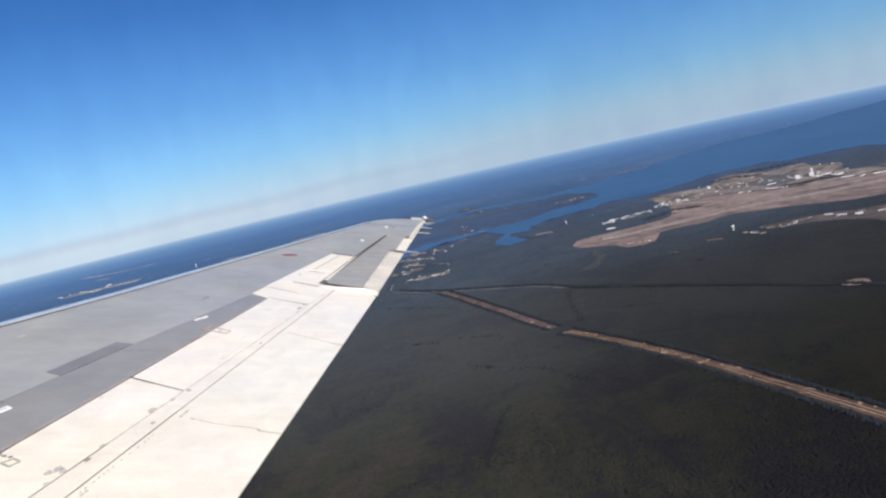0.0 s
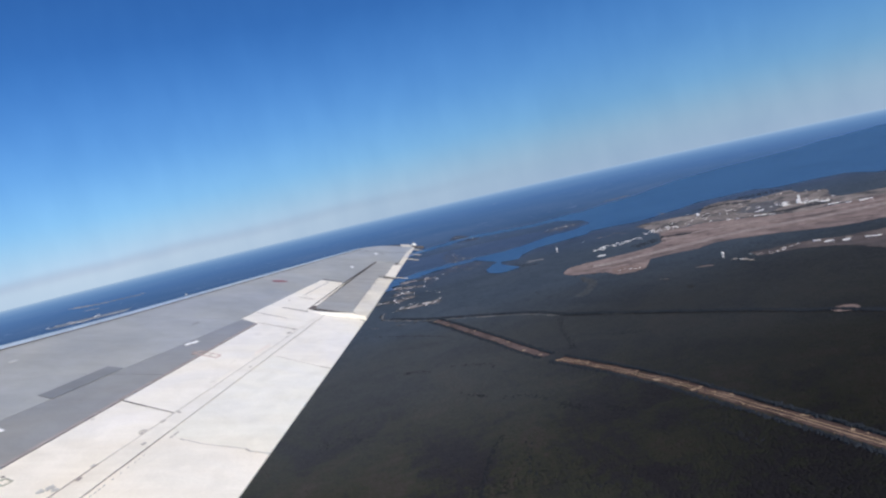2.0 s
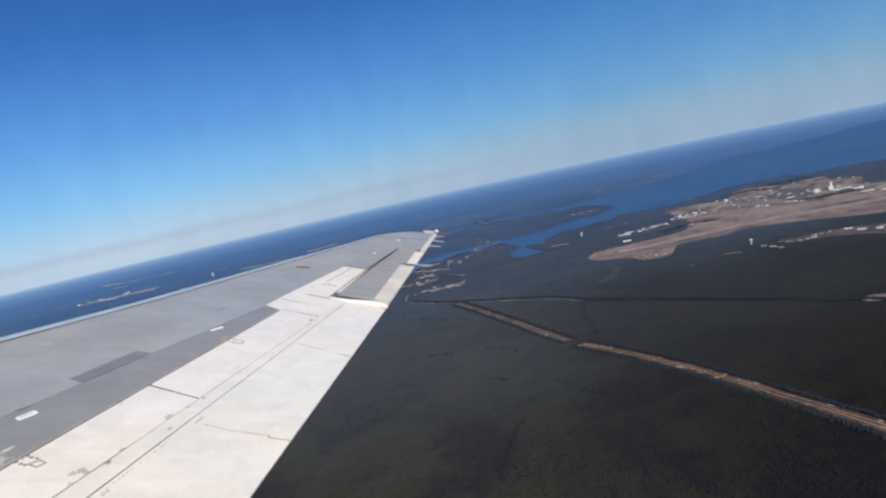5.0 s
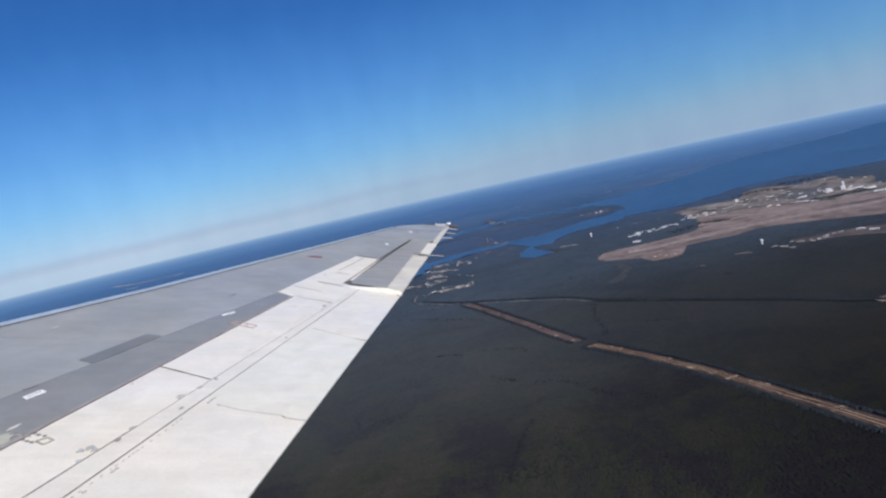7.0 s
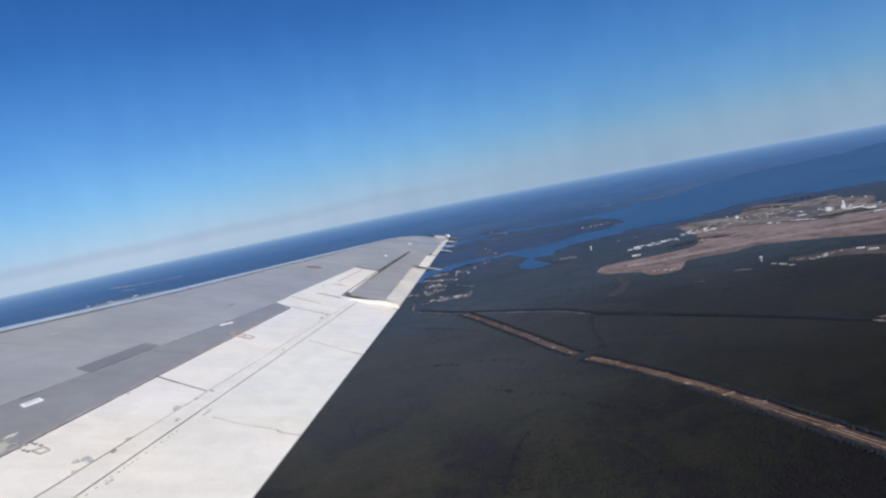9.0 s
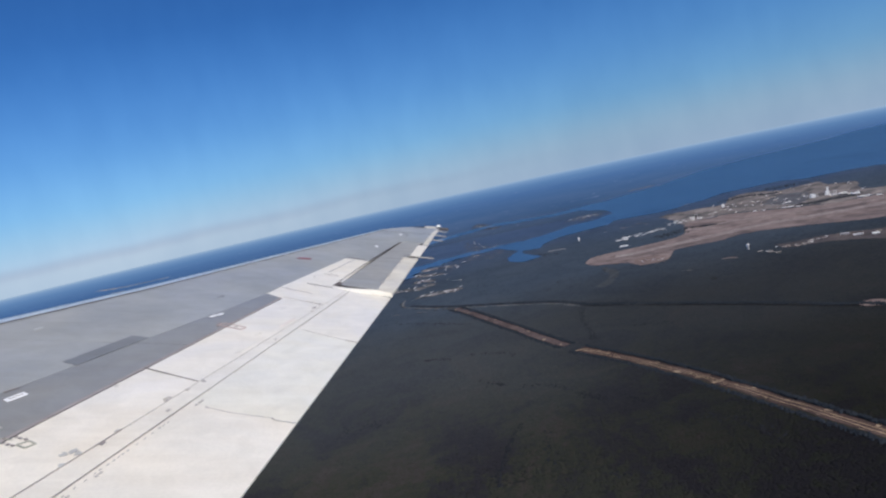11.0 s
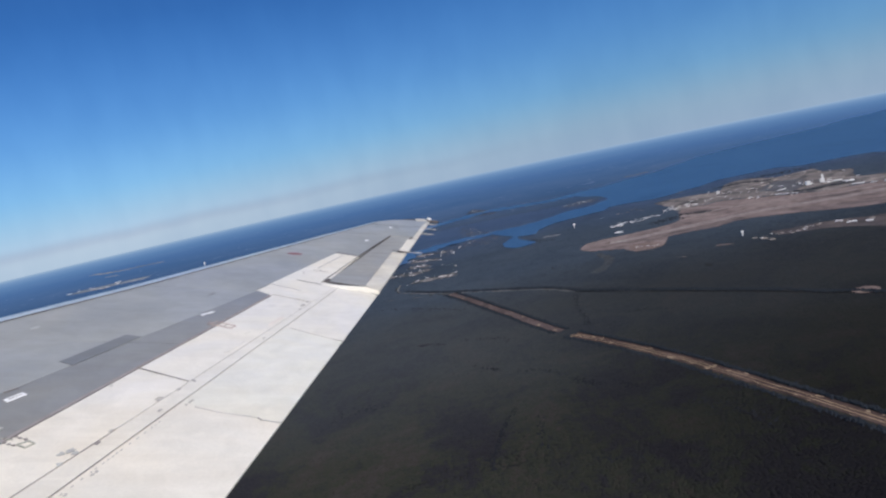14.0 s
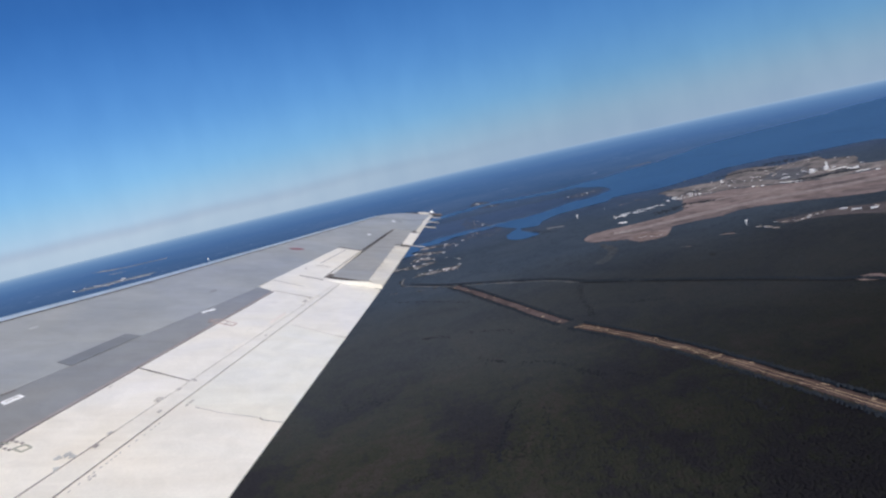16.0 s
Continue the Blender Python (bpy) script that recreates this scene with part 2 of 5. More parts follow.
FLOOR = land("forest_floor", [(0.3, (0.015, 0.016, 0.016)), (0.55, (0.021, 0.021, 0.020)), (0.8, (0.028, 0.026, 0.023))], 0.004, 0.05)
# palettes near to far; the farther ones carry blue haze in the base colour
FOREST = canopy("winter_forest_hazed_canopy",
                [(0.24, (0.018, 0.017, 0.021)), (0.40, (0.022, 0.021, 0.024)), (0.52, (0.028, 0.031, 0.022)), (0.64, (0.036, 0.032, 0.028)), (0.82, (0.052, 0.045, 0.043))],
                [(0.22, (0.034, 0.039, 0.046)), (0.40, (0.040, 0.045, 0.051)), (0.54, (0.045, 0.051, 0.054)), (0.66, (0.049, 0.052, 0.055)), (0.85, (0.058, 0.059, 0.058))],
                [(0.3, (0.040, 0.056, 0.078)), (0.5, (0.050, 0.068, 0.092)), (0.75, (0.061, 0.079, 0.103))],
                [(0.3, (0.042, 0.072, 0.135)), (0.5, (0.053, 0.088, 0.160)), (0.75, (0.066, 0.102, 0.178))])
BELTPINE = land("darker_belt_foliage", [(0.35, (0.013, 0.014, 0.018)), (0.7, (0.020, 0.022, 0.027))], 0.05, 0.8)
# pine colour darkened for the shade of tree walls along ride and road
SHADEPINE = land("shade_toned_pine_foliage", [(0.35, (0.018, 0.023, 0.031)), (0.7, (0.027, 0.033, 0.041))], 0.05, 0.8)
GRASS = land("dry_airfield_grass", [(0.3, (0.10, 0.082, 0.082)), (0.5, (0.205, 0.158, 0.148)), (0.72, (0.27, 0.215, 0.195))], 0.011, 0.05)
SCRUB = land("reddish_scrub", [(0.32, (0.040, 0.040, 0.046)), (0.5, (0.095, 0.080, 0.079)), (0.75, (0.17, 0.14, 0.125))], 0.010, 0.05)
YARD = land("pale_built_up_ground", [(0.36, (0.06, 0.060, 0.062)), (0.5, (0.165, 0.145, 0.138)), (0.7, (0.30, 0.26, 0.235))], 0.02, 0.06)
TOWN = land("village_ground", [(0.36, (0.08, 0.08, 0.083)), (0.48, (0.16, 0.146, 0.14)), (0.66, (0.36, 0.32, 0.30))], 0.03, 0.09)
# lots among far woods, air haze put into their base colour
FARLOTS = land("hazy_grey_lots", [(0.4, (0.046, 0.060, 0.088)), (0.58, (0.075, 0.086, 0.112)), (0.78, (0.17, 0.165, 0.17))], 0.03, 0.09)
# olive verge grass, darkened in colour for the tree shadow band beside the ride
VERGE = land("shadow_darkened_olive_grass", [(0.35, (0.022, 0.022, 0.018)), (0.6, (0.046, 0.040, 0.029))], 0.04, 0.3)
HEATH = land("dull_grey_heath", [(0.35, (0.044, 0.050, 0.057)), (0.6, (0.060, 0.064, 0.068)), (0.8, (0.088, 0.087, 0.086))], 0.03, 0.12)
SOIL = land("bare_orange_soil", [(0.35, (0.20, 0.10, 0.055)), (0.6, (0.36, 0.21, 0.12)), (0.8, (0.44, 0.30, 0.20))], 0.03, 0.1)
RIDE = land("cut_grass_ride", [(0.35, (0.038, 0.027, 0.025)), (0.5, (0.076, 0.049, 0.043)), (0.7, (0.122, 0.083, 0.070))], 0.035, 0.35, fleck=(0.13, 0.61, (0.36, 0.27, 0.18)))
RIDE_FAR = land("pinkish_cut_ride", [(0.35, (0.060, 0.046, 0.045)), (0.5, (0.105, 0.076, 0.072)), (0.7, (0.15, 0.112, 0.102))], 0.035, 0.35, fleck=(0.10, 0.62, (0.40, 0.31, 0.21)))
# distance haze put into the sandbank and field colours
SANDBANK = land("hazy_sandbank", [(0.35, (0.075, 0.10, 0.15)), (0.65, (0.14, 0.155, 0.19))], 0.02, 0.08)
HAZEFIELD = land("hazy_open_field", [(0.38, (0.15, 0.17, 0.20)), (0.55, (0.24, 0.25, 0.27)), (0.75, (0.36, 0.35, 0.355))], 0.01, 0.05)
SAND = land("pale_sand", [(0.35, (0.27, 0.26, 0.25)), (0.65, (0.45, 0.43, 0.41))], 0.05, 0.3)
TRACK = land("sandy_track", [(0.35, (0.22, 0.155, 0.095)), (0.6, (0.40, 0.29, 0.185))], 0.05, 0.4)
LANE = land("worn_forest_lane", [(0.38, (0.075, 0.076, 0.078)), (0.5, (0.15, 0.148, 0.144)), (0.7, (0.26, 0.25, 0.24))], 0.012, 0.2)
TOWNLANE = land("pale_lane", [(0.35, (0.16, 0.15, 0.14)), (0.65, (0.26, 0.245, 0.23))], 0.03, 0.2)
PAVED = land("concrete_runway", [(0.35, (0.235, 0.19, 0.178)), (0.65, (0.285, 0.24, 0.225))], 0.02, 0.1)
# lane colour darkened to put tree shade onto the eastern road
LANE_SHADE = land("painted_shade_forest_road", [(0.35, (0.014, 0.015, 0.018)), (0.7, (0.024, 0.026, 0.029))], 0.012, 0.2)
APRON = land("grey_asphalt_apron", [(0.35, (0.085, 0.085, 0.095)), (0.65, (0.13, 0.13, 0.14))], 0.03, 0.1)
APRON_PALE = land("pale_concrete_overrun", [(0.35, (0.30, 0.26, 0.24)), (0.65, (0.38, 0.34, 0.32))], 0.03, 0.1)
SOIL_FAR = land("bare_brown_soil", [(0.35, (0.15, 0.11, 0.098)), (0.6, (0.22, 0.165, 0.148)), (0.8, (0.30, 0.24, 0.215))], 0.03, 0.1)
DITCH = land("wet_ditch", [(0.3, (0.016, 0.017, 0.018)), (0.7, (0.026, 0.027, 0.027))], 0.05, 0.3)
ROOF_W = plain("white_metal_roof", (0.87, 0.86, 0.84), 0.5)
ROOF_T = plain("tan_roof", (0.46, 0.38, 0.31), 0.7)
ROOF_D = plain("grey_shingle_roof", (0.16, 0.155, 0.15), 0.8)
WALL_W = plain("white_wall", (0.85, 0.83, 0.80), 0.7)
WALL_T = plain("tan_wall", (0.50, 0.43, 0.36), 0.8)
DARKGLASS = plain("dark_glazing", (0.03, 0.035, 0.045), 0.2)


def build_water(nt, b):
    v = coords(nt)
    col = ramp(nt, noise_tex(nt, v, 0.0065, 6, 0.62, 0.8), [(0.30, (0.022, 0.048, 0.103)), (0.46, (0.029, 0.066, 0.140)), (0.7, (0.038, 0.085, 0.172))])
    nt.links.new(col, b.inputs["Base Color"])
    b.inputs["Roughness"].default_value = 0.30
    b.inputs["Specular IOR Level"].default_value = 0.5
    bump(nt, b, noise_tex(nt, v, 0.12, 4, 0.7), 1.0, 0.7)


WATER = material("lake_water", build_water)


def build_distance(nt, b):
    """Far woods and water, the milky depth of air painted in as a glow growing with distance."""
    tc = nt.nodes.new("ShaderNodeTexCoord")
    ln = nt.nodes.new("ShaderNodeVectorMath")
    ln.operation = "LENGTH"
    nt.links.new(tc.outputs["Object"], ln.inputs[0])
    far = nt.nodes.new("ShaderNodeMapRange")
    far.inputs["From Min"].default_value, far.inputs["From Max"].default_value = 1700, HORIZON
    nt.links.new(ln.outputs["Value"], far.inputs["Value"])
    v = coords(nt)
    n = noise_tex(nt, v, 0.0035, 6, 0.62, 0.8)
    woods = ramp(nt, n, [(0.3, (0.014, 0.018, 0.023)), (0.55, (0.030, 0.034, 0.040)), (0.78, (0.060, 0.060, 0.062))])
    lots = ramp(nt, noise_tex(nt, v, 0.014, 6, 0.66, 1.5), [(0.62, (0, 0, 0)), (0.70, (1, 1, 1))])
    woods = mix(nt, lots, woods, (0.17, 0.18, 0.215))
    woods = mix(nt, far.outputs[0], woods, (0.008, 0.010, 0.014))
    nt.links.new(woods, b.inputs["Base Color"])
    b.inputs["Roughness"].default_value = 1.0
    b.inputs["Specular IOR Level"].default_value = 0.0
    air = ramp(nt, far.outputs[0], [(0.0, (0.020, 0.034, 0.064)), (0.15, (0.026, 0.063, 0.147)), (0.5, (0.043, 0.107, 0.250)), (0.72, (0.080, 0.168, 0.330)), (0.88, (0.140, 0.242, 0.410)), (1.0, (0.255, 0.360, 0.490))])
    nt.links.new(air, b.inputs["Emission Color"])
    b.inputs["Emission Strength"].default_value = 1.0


DISTANCE = material("hazed_distant_woods", build_distance)


# ---------------------------------------------------------------- mesh helpers
def mesh_of(name, bm, mat, smooth=False):
    me = bpy.data.meshes.new(name)
    bm.normal_update()
    bm.to_mesh(me)
    bm.free()
    me.materials.append(mat)
    if smooth:
        me.polygons.foreach_set("use_smooth", [True] * len(me.polygons))
    return me


def part(name, bm, mat, parent, label="", smooth=False):
    ob = new(name, mesh_of(name, bm, mat, smooth))
    ob.parent = parent
    if label:
        ob["label"] = label
    return ob


def arrays(name, verts, tris, mat, tone=None):
    """One mesh from numpy arrays of corners and triangles."""
    me = bpy.data.meshes.new(name)
    me.vertices.add(len(verts))
    me.vertices.foreach_set("co", verts.astype(np.float32).ravel())
    me.loops.add(tris.size)
    me.loops.foreach_set("vertex_index", tris.astype(np.int32).ravel())
    me.polygons.add(len(tris))
    me.polygons.foreach_set("loop_start", np.arange(0, tris.size, 3, dtype=np.int32))
    me.polygons.foreach_set("use_smooth", np.ones(len(tris), bool))
    me.update(calc_edges=True)
    if tone is not None:
        at = me.attributes.new("tone", "FLOAT", "POINT")
        at.data.foreach_set("value", tone.astype(np.float32))
    me.materials.append(mat)
    return me


def smooth_line(pts, step):
    """Catmull-Rom through control points."""
    p = [Vector((*q, 0)) for q in pts]
    p = [2 * p[0] - p[1]] + p + [2 * p[-1] - p[-2]]
    out = []
    for i in range(1, len(p) - 2):
        n = max(2, int((p[i + 1] - p[i]).length / step))
        for k in range(n):
            t = k / n
            a, b, c, d = p[i - 1], p[i], p[i + 1], p[i + 2]
            out.append(0.5 * ((2 * b) + (c - a) * t + (2 * a - 5 * b + 4 * c - d) * t * t + (3 * b - a - 3 * c + d) * t ** 3))
    out.append(p[-2])
    return [(q.x, q.y) for q in out]


def ragged(pts, step, amount):
    """A closed outline, smoothed and roughened like a shore or a wood's edge."""
    line = smooth_line(pts + [pts[0]], step)[:-1]
    res = []
    for x, y in line:
        v = Vector((x / (step * 5), y / (step * 5), 1.7))
        w = Vector((x / (step * 1.6), y / (step * 1.6), 7.1))
        res.append((x + amount * (noise.noise(v) + 0.6 * noise.noise(w)), y + amount * 1.6 * (noise.noise(v + Vector((9, 3, 5))) + 0.6 * noise.noise(w + Vector((4, 8, 2))))))
    return res


def strip_outline(pts, width, step, wobble=0.0):
    line = smooth_line(pts, step)
    left, right = [], []
    for i, (x, y) in enumerate(line):
        a, b = line[max(0, i - 1)], line[min(len(line) - 1, i + 1)]
        d = Vector((b[0] - a[0], b[1] - a[1])).normalized()
        u = i / max(1, len(line) - 1)
        w = (width[0] + (width[1] - width[0]) * u) / 2 if isinstance(width, tuple) else width / 2
        w1 = w + wobble * noise.noise(Vector((x * 0.05, y * 0.05, 3)))
        w2 = w + wobble * noise.noise(Vector((x * 0.05, y * 0.05, 11)))
        left.append((x - d.y * w1, y + d.x * w1))
        right.append((x + d.y * w2, y - d.x * w2))
    return left, right


def sheet(name, outline, z, mat, label, category):
    bm = bmesh.new()
    vs = [bm.verts.new((x, y, z)) for x, y in outline]
    es = [bm.edges.new((vs[i], vs[(i + 1) % len(vs)])) for i in range(len(vs))]
    bmesh.ops.triangle_fill(bm, use_beauty=True, edges=es)
    for f in bm.faces:
        if f.normal.z < 0:
            f.normal_flip()
    return tagged(new(name, mesh_of(name, bm, mat)), label, category, kind="structure")


def ribbon(name, pts, width, z, mat, label, category, step=12, wobble=0.0):
    left, right = strip_outline(pts, width, step, wobble)
    bm = bmesh.new()
    lv = [bm.verts.new((x, y, z)) for x, y in left]
    rv = [bm.verts.new((x, y, z)) for x, y in right]
    for i in range(len(lv) - 1):
        bm.faces.new((rv[i], rv[i + 1], lv[i + 1], lv[i]))
    return tagged(new(name, mesh_of(name, bm, mat)), label, category, kind="structure")


def inside(px, py, poly):
    res = np.zeros(len(px), bool)
    n = len(poly)
    for i in range(n):
        (x1, y1), (x2, y2) = poly[i], poly[(i + 1) % n]
        if y1 == y2:
            continue
        c = ((y1 > py) != (y2 > py)) & (px < (x2 - x1) * (py - y1) / (y2 - y1) + x1)
        res ^= c
    return res


# ---------------------------------------------------------------- ground to the horizon
def disc(name, r0, r1, z, rings, mat, sides=160):
    bm = bmesh.new()
    prev = None
    for k in range(rings + 1):
        r = r0 + (r1 - r0) * (k / rings) ** 1.6
        ring = [bm.verts.new((r * math.cos(2 * math.pi * i / sides), r * math.sin(2 * math.pi * i / sides), z)) for i in range(sides)]
        if prev:
            for i in range(sides):
                bm.faces.new((prev[i], ring[i], ring[(i + 1) % sides], prev[(i + 1) % sides]))
        elif r0 < 5:
            bm.faces.new(ring)
        prev = ring
    for f in bm.faces:
        if f.normal.z < 0:
            f.normal_flip()
    return new(name, mesh_of(name, bm, mat))


tagged(disc("ground", 4, HORIZON, 0, 30, FLOOR), "dark brown-green forest floor reaching to the horizon", "ground", kind="structure")
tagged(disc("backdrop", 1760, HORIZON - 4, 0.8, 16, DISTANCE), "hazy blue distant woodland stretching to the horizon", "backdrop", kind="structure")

AIRFIELD = ragged([(240, 1090), (259, 1125), (302, 1128), (344, 1124), (395, 1130), (440, 1164), (468, 1240), (502, 1269), (528, 1252), (554, 1263), (593, 1232), (623, 1190), (655, 1157), (685, 1125), (721, 1121), (744, 1116), (875, 1095), (723, 911), (671, 926), (623, 940), (597, 960), (575, 979), (538, 1004), (508, 1029), (476, 1036), (440, 1017), (409, 1028), (375, 1031), (358, 1018), (339, 974), (313, 972), (294, 977), (289, 1012), (268, 1032), (247, 1052)], 16, 5)
SCRUBLAND = ragged([(466, 907), (493, 896), (525, 897), (553, 881), (572, 868), (621, 859), (670, 846), (567, 721), (551, 767), (541, 822), (513, 854), (481, 863), (457, 875)], 14, 5)
BASE = ragged([(488, 1415), (516, 1433), (542, 1421), (577, 1416), (619, 1403), (668, 1475), (725, 1491), (751, 1422), (790, 1426), (836, 1421), (819, 1354), (848, 1319), (808, 1247), (798, 1193), (918, 1148), (883, 1105), (748, 1121), (725, 1127), (688, 1130), (658, 1162), (626, 1196), (596, 1238), (557, 1270), (531, 1259), (505, 1275), (472, 1254), (485, 1321)], 14, 6)
PARADE = ragged([(641, 1279), (691, 1345), (733, 1348), (749, 1312), (685, 1212), (656, 1212)], 12, 5)
HUTYARD = ragged([(303, 1028), (320, 1027), (344, 1007), (345, 991), (329, 958), (305, 972), (294, 997)], 8, 3)
LAKE = ragged([(403, 1531), (463, 1514), (518, 1488), (586, 1528), (642, 1552), (705, 1587), (763, 1579), (832, 1570), (866, 1513), (932, 1514), (1003, 1489), (1133, 1439), (2122, 2611), (1759, 2580), (1554, 2493), (1345, 2426), (1129, 2367), (960, 2303), (828, 2194), (717, 2093), (607, 2056), (513, 2001), (443, 1962), (453, 1861), (470, 1739)], 30, 14)
COVE = ragged([(467, 1677), (400, 1617), (344, 1613), (269, 1549), (221, 1544), (178, 1534), (148, 1508), (160, 1440), (179, 1394), (162, 1356), (146, 1310), (142, 1264), (160, 1235), (184, 1245), (199, 1253), (189, 1298), (182, 1338), (182, 1379), (200, 1364), (221, 1365), (243, 1421), (280, 1452), (329, 1473), (371, 1487), (407, 1501)], 12, 6)
RIVER = [(-112, 1334), (-61, 1423), (-31, 1453), (7, 1475), (59, 1497), (112, 1509), (167, 1518)]
ARM = [(-58, 1829), (-10, 1907), (40, 1946), (109, 1983), (181, 2021), (263, 1991), (372, 1941), (479, 1973), (549, 1978)]
VILLAGE = [[(-61, 1366), (-41, 1354), (-11, 1327), (15, 1311)], [(-45, 1274), (-26, 1268), (-2, 1256)], [(-83, 1215), (-59, 1215), (-33, 1194), (-7, 1224)], [(-41, 1115), (-24, 1111), (-9, 1114), (14, 1112), (37, 1117)], [(-31, 1403), (-1, 1399), (34, 1387)]]
HAMLET = ragged([(88, 1705), (109, 1778), (133, 1586), (151, 1458), (120, 1362), (88, 1389), (49, 1347), (26, 1302), (16, 1381), (49, 1435), (76, 1510)], 14, 8)
NORTHBANK = ragged([(135, 2081), (166, 2182), (196, 2071), (217, 1966), (195, 1922), (158, 1959)], 10, 4)
SPIT = ragged([(344, 1706), (377, 1753), (431, 1758), (452, 1729), (432, 1682), (384, 1665)], 10, 4)
WESTTOWN = ragged([(-977, 1658), (-1024, 2079), (-991, 2439), (-604, 2120), (-358, 2418), (-201, 2523), (-80, 1774), (-245, 1540), (-442, 1501), (-673, 1455)], 25, 14)
CLEARING = ragged([(366, 594), (377, 598), (388, 594), (390, 581), (378, 574), (367, 581)], 6, 2)
VALLEY = ragged([(248, 1030), (260, 1005), (258, 962), (240, 909), (224, 891), (211, 890), (209, 906), (228, 924), (244, 966)], 8, 4)
CORRIDOR_FAR = [(17, 962), (35, 910), (53, 853), (68, 805), (82, 762), (90, 733), (100, 702), (113, 663)]
CORRIDOR_NEAR = [(121, 645), (135, 617), (148, 591), (160, 565), (170, 540), (182, 512), (191, 484), (200, 458), (207, 435), (214, 414), (220, 394), (228, 370), (241, 324)]
ROAD = [(-52, 1045), (-1, 985), (39, 950), (76, 918), (110, 888), (142, 856), (165, 816)]
ROAD_EAST = [(165, 816), (195, 786), (265, 709), (322, 643), (352, 602), (367, 588), (381, 568), (407, 526)]
# belts of darker trees: a line, the scatter and the trees to each step
DARK_BELTS = [([(38, 492), (28, 470), (20, 445), (15, 425)], 1.2, 1.0), ([(24, 597), (32, 598), (39, 584)], 1.6, 1.6), ([(52, 574), (73, 564), (86, 545)], 1.8, 0.7), ([(93, 527), (99, 514), (110, 502)], 2.4, 1.5),
           ([(122, 500), (131, 481), (145, 474)], 2.4, 0.8), ([(-32, 724), (-15, 717), (-4, 704)], 1.5, 1.2), ([(18, 707), (55, 684), (58, 666)], 1.5, 0.7), ([(-109, 558), (-93, 568), (-68, 560)], 4.0, 0.8), ([(8, 414), (14, 426), (10, 403)], 2.0, 0.6),
           ([(153, 444), (171, 415), (184, 380)], 3.0, 0.4), ([(55, 466), (49, 444), (46, 418)], 2.0, 0.4), ([(74, 388), (90, 383), (98, 369)], 2.5, 0.5), ([(160, 797), (151, 742), (144, 685), (141, 659)], 2.2, 0.9), ([(193, 1299), (208, 1263), (231, 1248)], 4.0, 2.0),
           ([(188, 680), (208, 671), (224, 660)], 2.5, 1.0), ([(-93, 961), (-35, 912), (30, 843)], 1.5, 0.6)]
FAINT_LANE = [(-87, 1017), (-35, 992), (15, 964)]
SOILSTRIP = [(-148, 1107), (-135, 1131), (-112, 1140), (-88, 1148)]
POND = ragged([(322, 806), (332, 811), (334, 795), (323, 788)], 6, 2)
FINGER_A = [(403, 1173), (419, 1180), (444, 1188)]
FINGER_B = [(461, 1205), (479, 1195), (496, 1176)]
CLEAR_A = [(379, 895), (390, 894), (399, 884)]
CLEAR_B = [(319, 878), (331, 870)]

sheet("airfield_grass", AIRFIELD, 0.9, GRASS, "dry brown grass field round the runway", "airfield")
sheet("scrub_field", SCRUBLAND, 0.9, SCRUB, "reddish-brown scrub field with bare patches", "field")
sheet("base_ground", BASE, 1.0, YARD, "pale tan built-up ground beside the airfield", "yard")
sheet("paved_apron", PARADE, 1.1, APRON, "grey paved apron among the base buildings", "apron")
sheet("hut_yard", HUTYARD, 1.05, SOIL_FAR, "bare orange-brown soil round the airfield huts", "yard")
sheet("lake", LAKE, 1.4, WATER, "deep blue lake water under a clear sky", "lake")
sheet("cove", COVE, 1.35, WATER, "blue sheltered cove branching off the river", "cove")
ribbon("river", RIVER, (96, 40), 1.5, WATER, "blue river winding through woods to the lake", "river", 14, 22)
ribbon("river_arm", ARM, (58, 64), 1.45, WATER, "narrow blue water arm behind the wooded spit", "river", 14, 22)
sheet("pond", POND, 0.6, DITCH, "small dark pond in the forest", "pond")
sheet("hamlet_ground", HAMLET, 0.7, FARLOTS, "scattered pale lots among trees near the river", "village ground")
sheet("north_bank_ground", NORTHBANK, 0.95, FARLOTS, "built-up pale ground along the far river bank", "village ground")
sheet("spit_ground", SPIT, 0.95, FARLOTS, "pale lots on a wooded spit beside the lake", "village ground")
sheet("clearing", CLEARING, 0.5, SOIL_FAR, "bare brown clearing beside the forest road", "clearing")
sheet("valley_meadow", VALLEY, 0.6, HEATH, "dull olive meadow winding through the woods", "meadow")
ribbon("soil_strip", SOILSTRIP, 22, 0.8, SOIL, "strip of bare orange soil at the wood's edge", "bare soil", 10, 8)


def beside(pts, off):
    """The line off metres to the east of a line that runs south."""
    line = smooth_line(pts, 12)
    out = []
    for i, (x, y) in enumerate(line):
        a, b = line[max(0, i - 1)], line[min(len(line) - 1, i + 1)]
        d = Vector((b[0] - a[0], b[1] - a[1])).normalized()
        out.append((x - d.y * off, y + d.x * off))
    return out


for pts, k, ride in ((CORRIDOR_FAR, 0.9, RIDE_FAR), (CORRIDOR_NEAR, 1.0, RIDE)):
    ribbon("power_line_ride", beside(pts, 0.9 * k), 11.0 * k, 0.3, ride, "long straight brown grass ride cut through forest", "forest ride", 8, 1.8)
    ribbon("grass_verge", beside(pts, -6.6 * k), 4.6 * k, 0.25, VERGE, "olive grass verge beside the ride", "verge", 8, 1.5)
for off in (-1.2, 2.2):
    line = [(x + 1.4 * noise.noise(Vector((x * 0.03, y * 0.03, off))), y) for x, y in beside(CORRIDOR_NEAR, off)]
    ribbon("sandy_track", line[::2], 0.8, 0.36, TRACK, "pale sandy wheel track along the ride", "track", 6, 0.6)
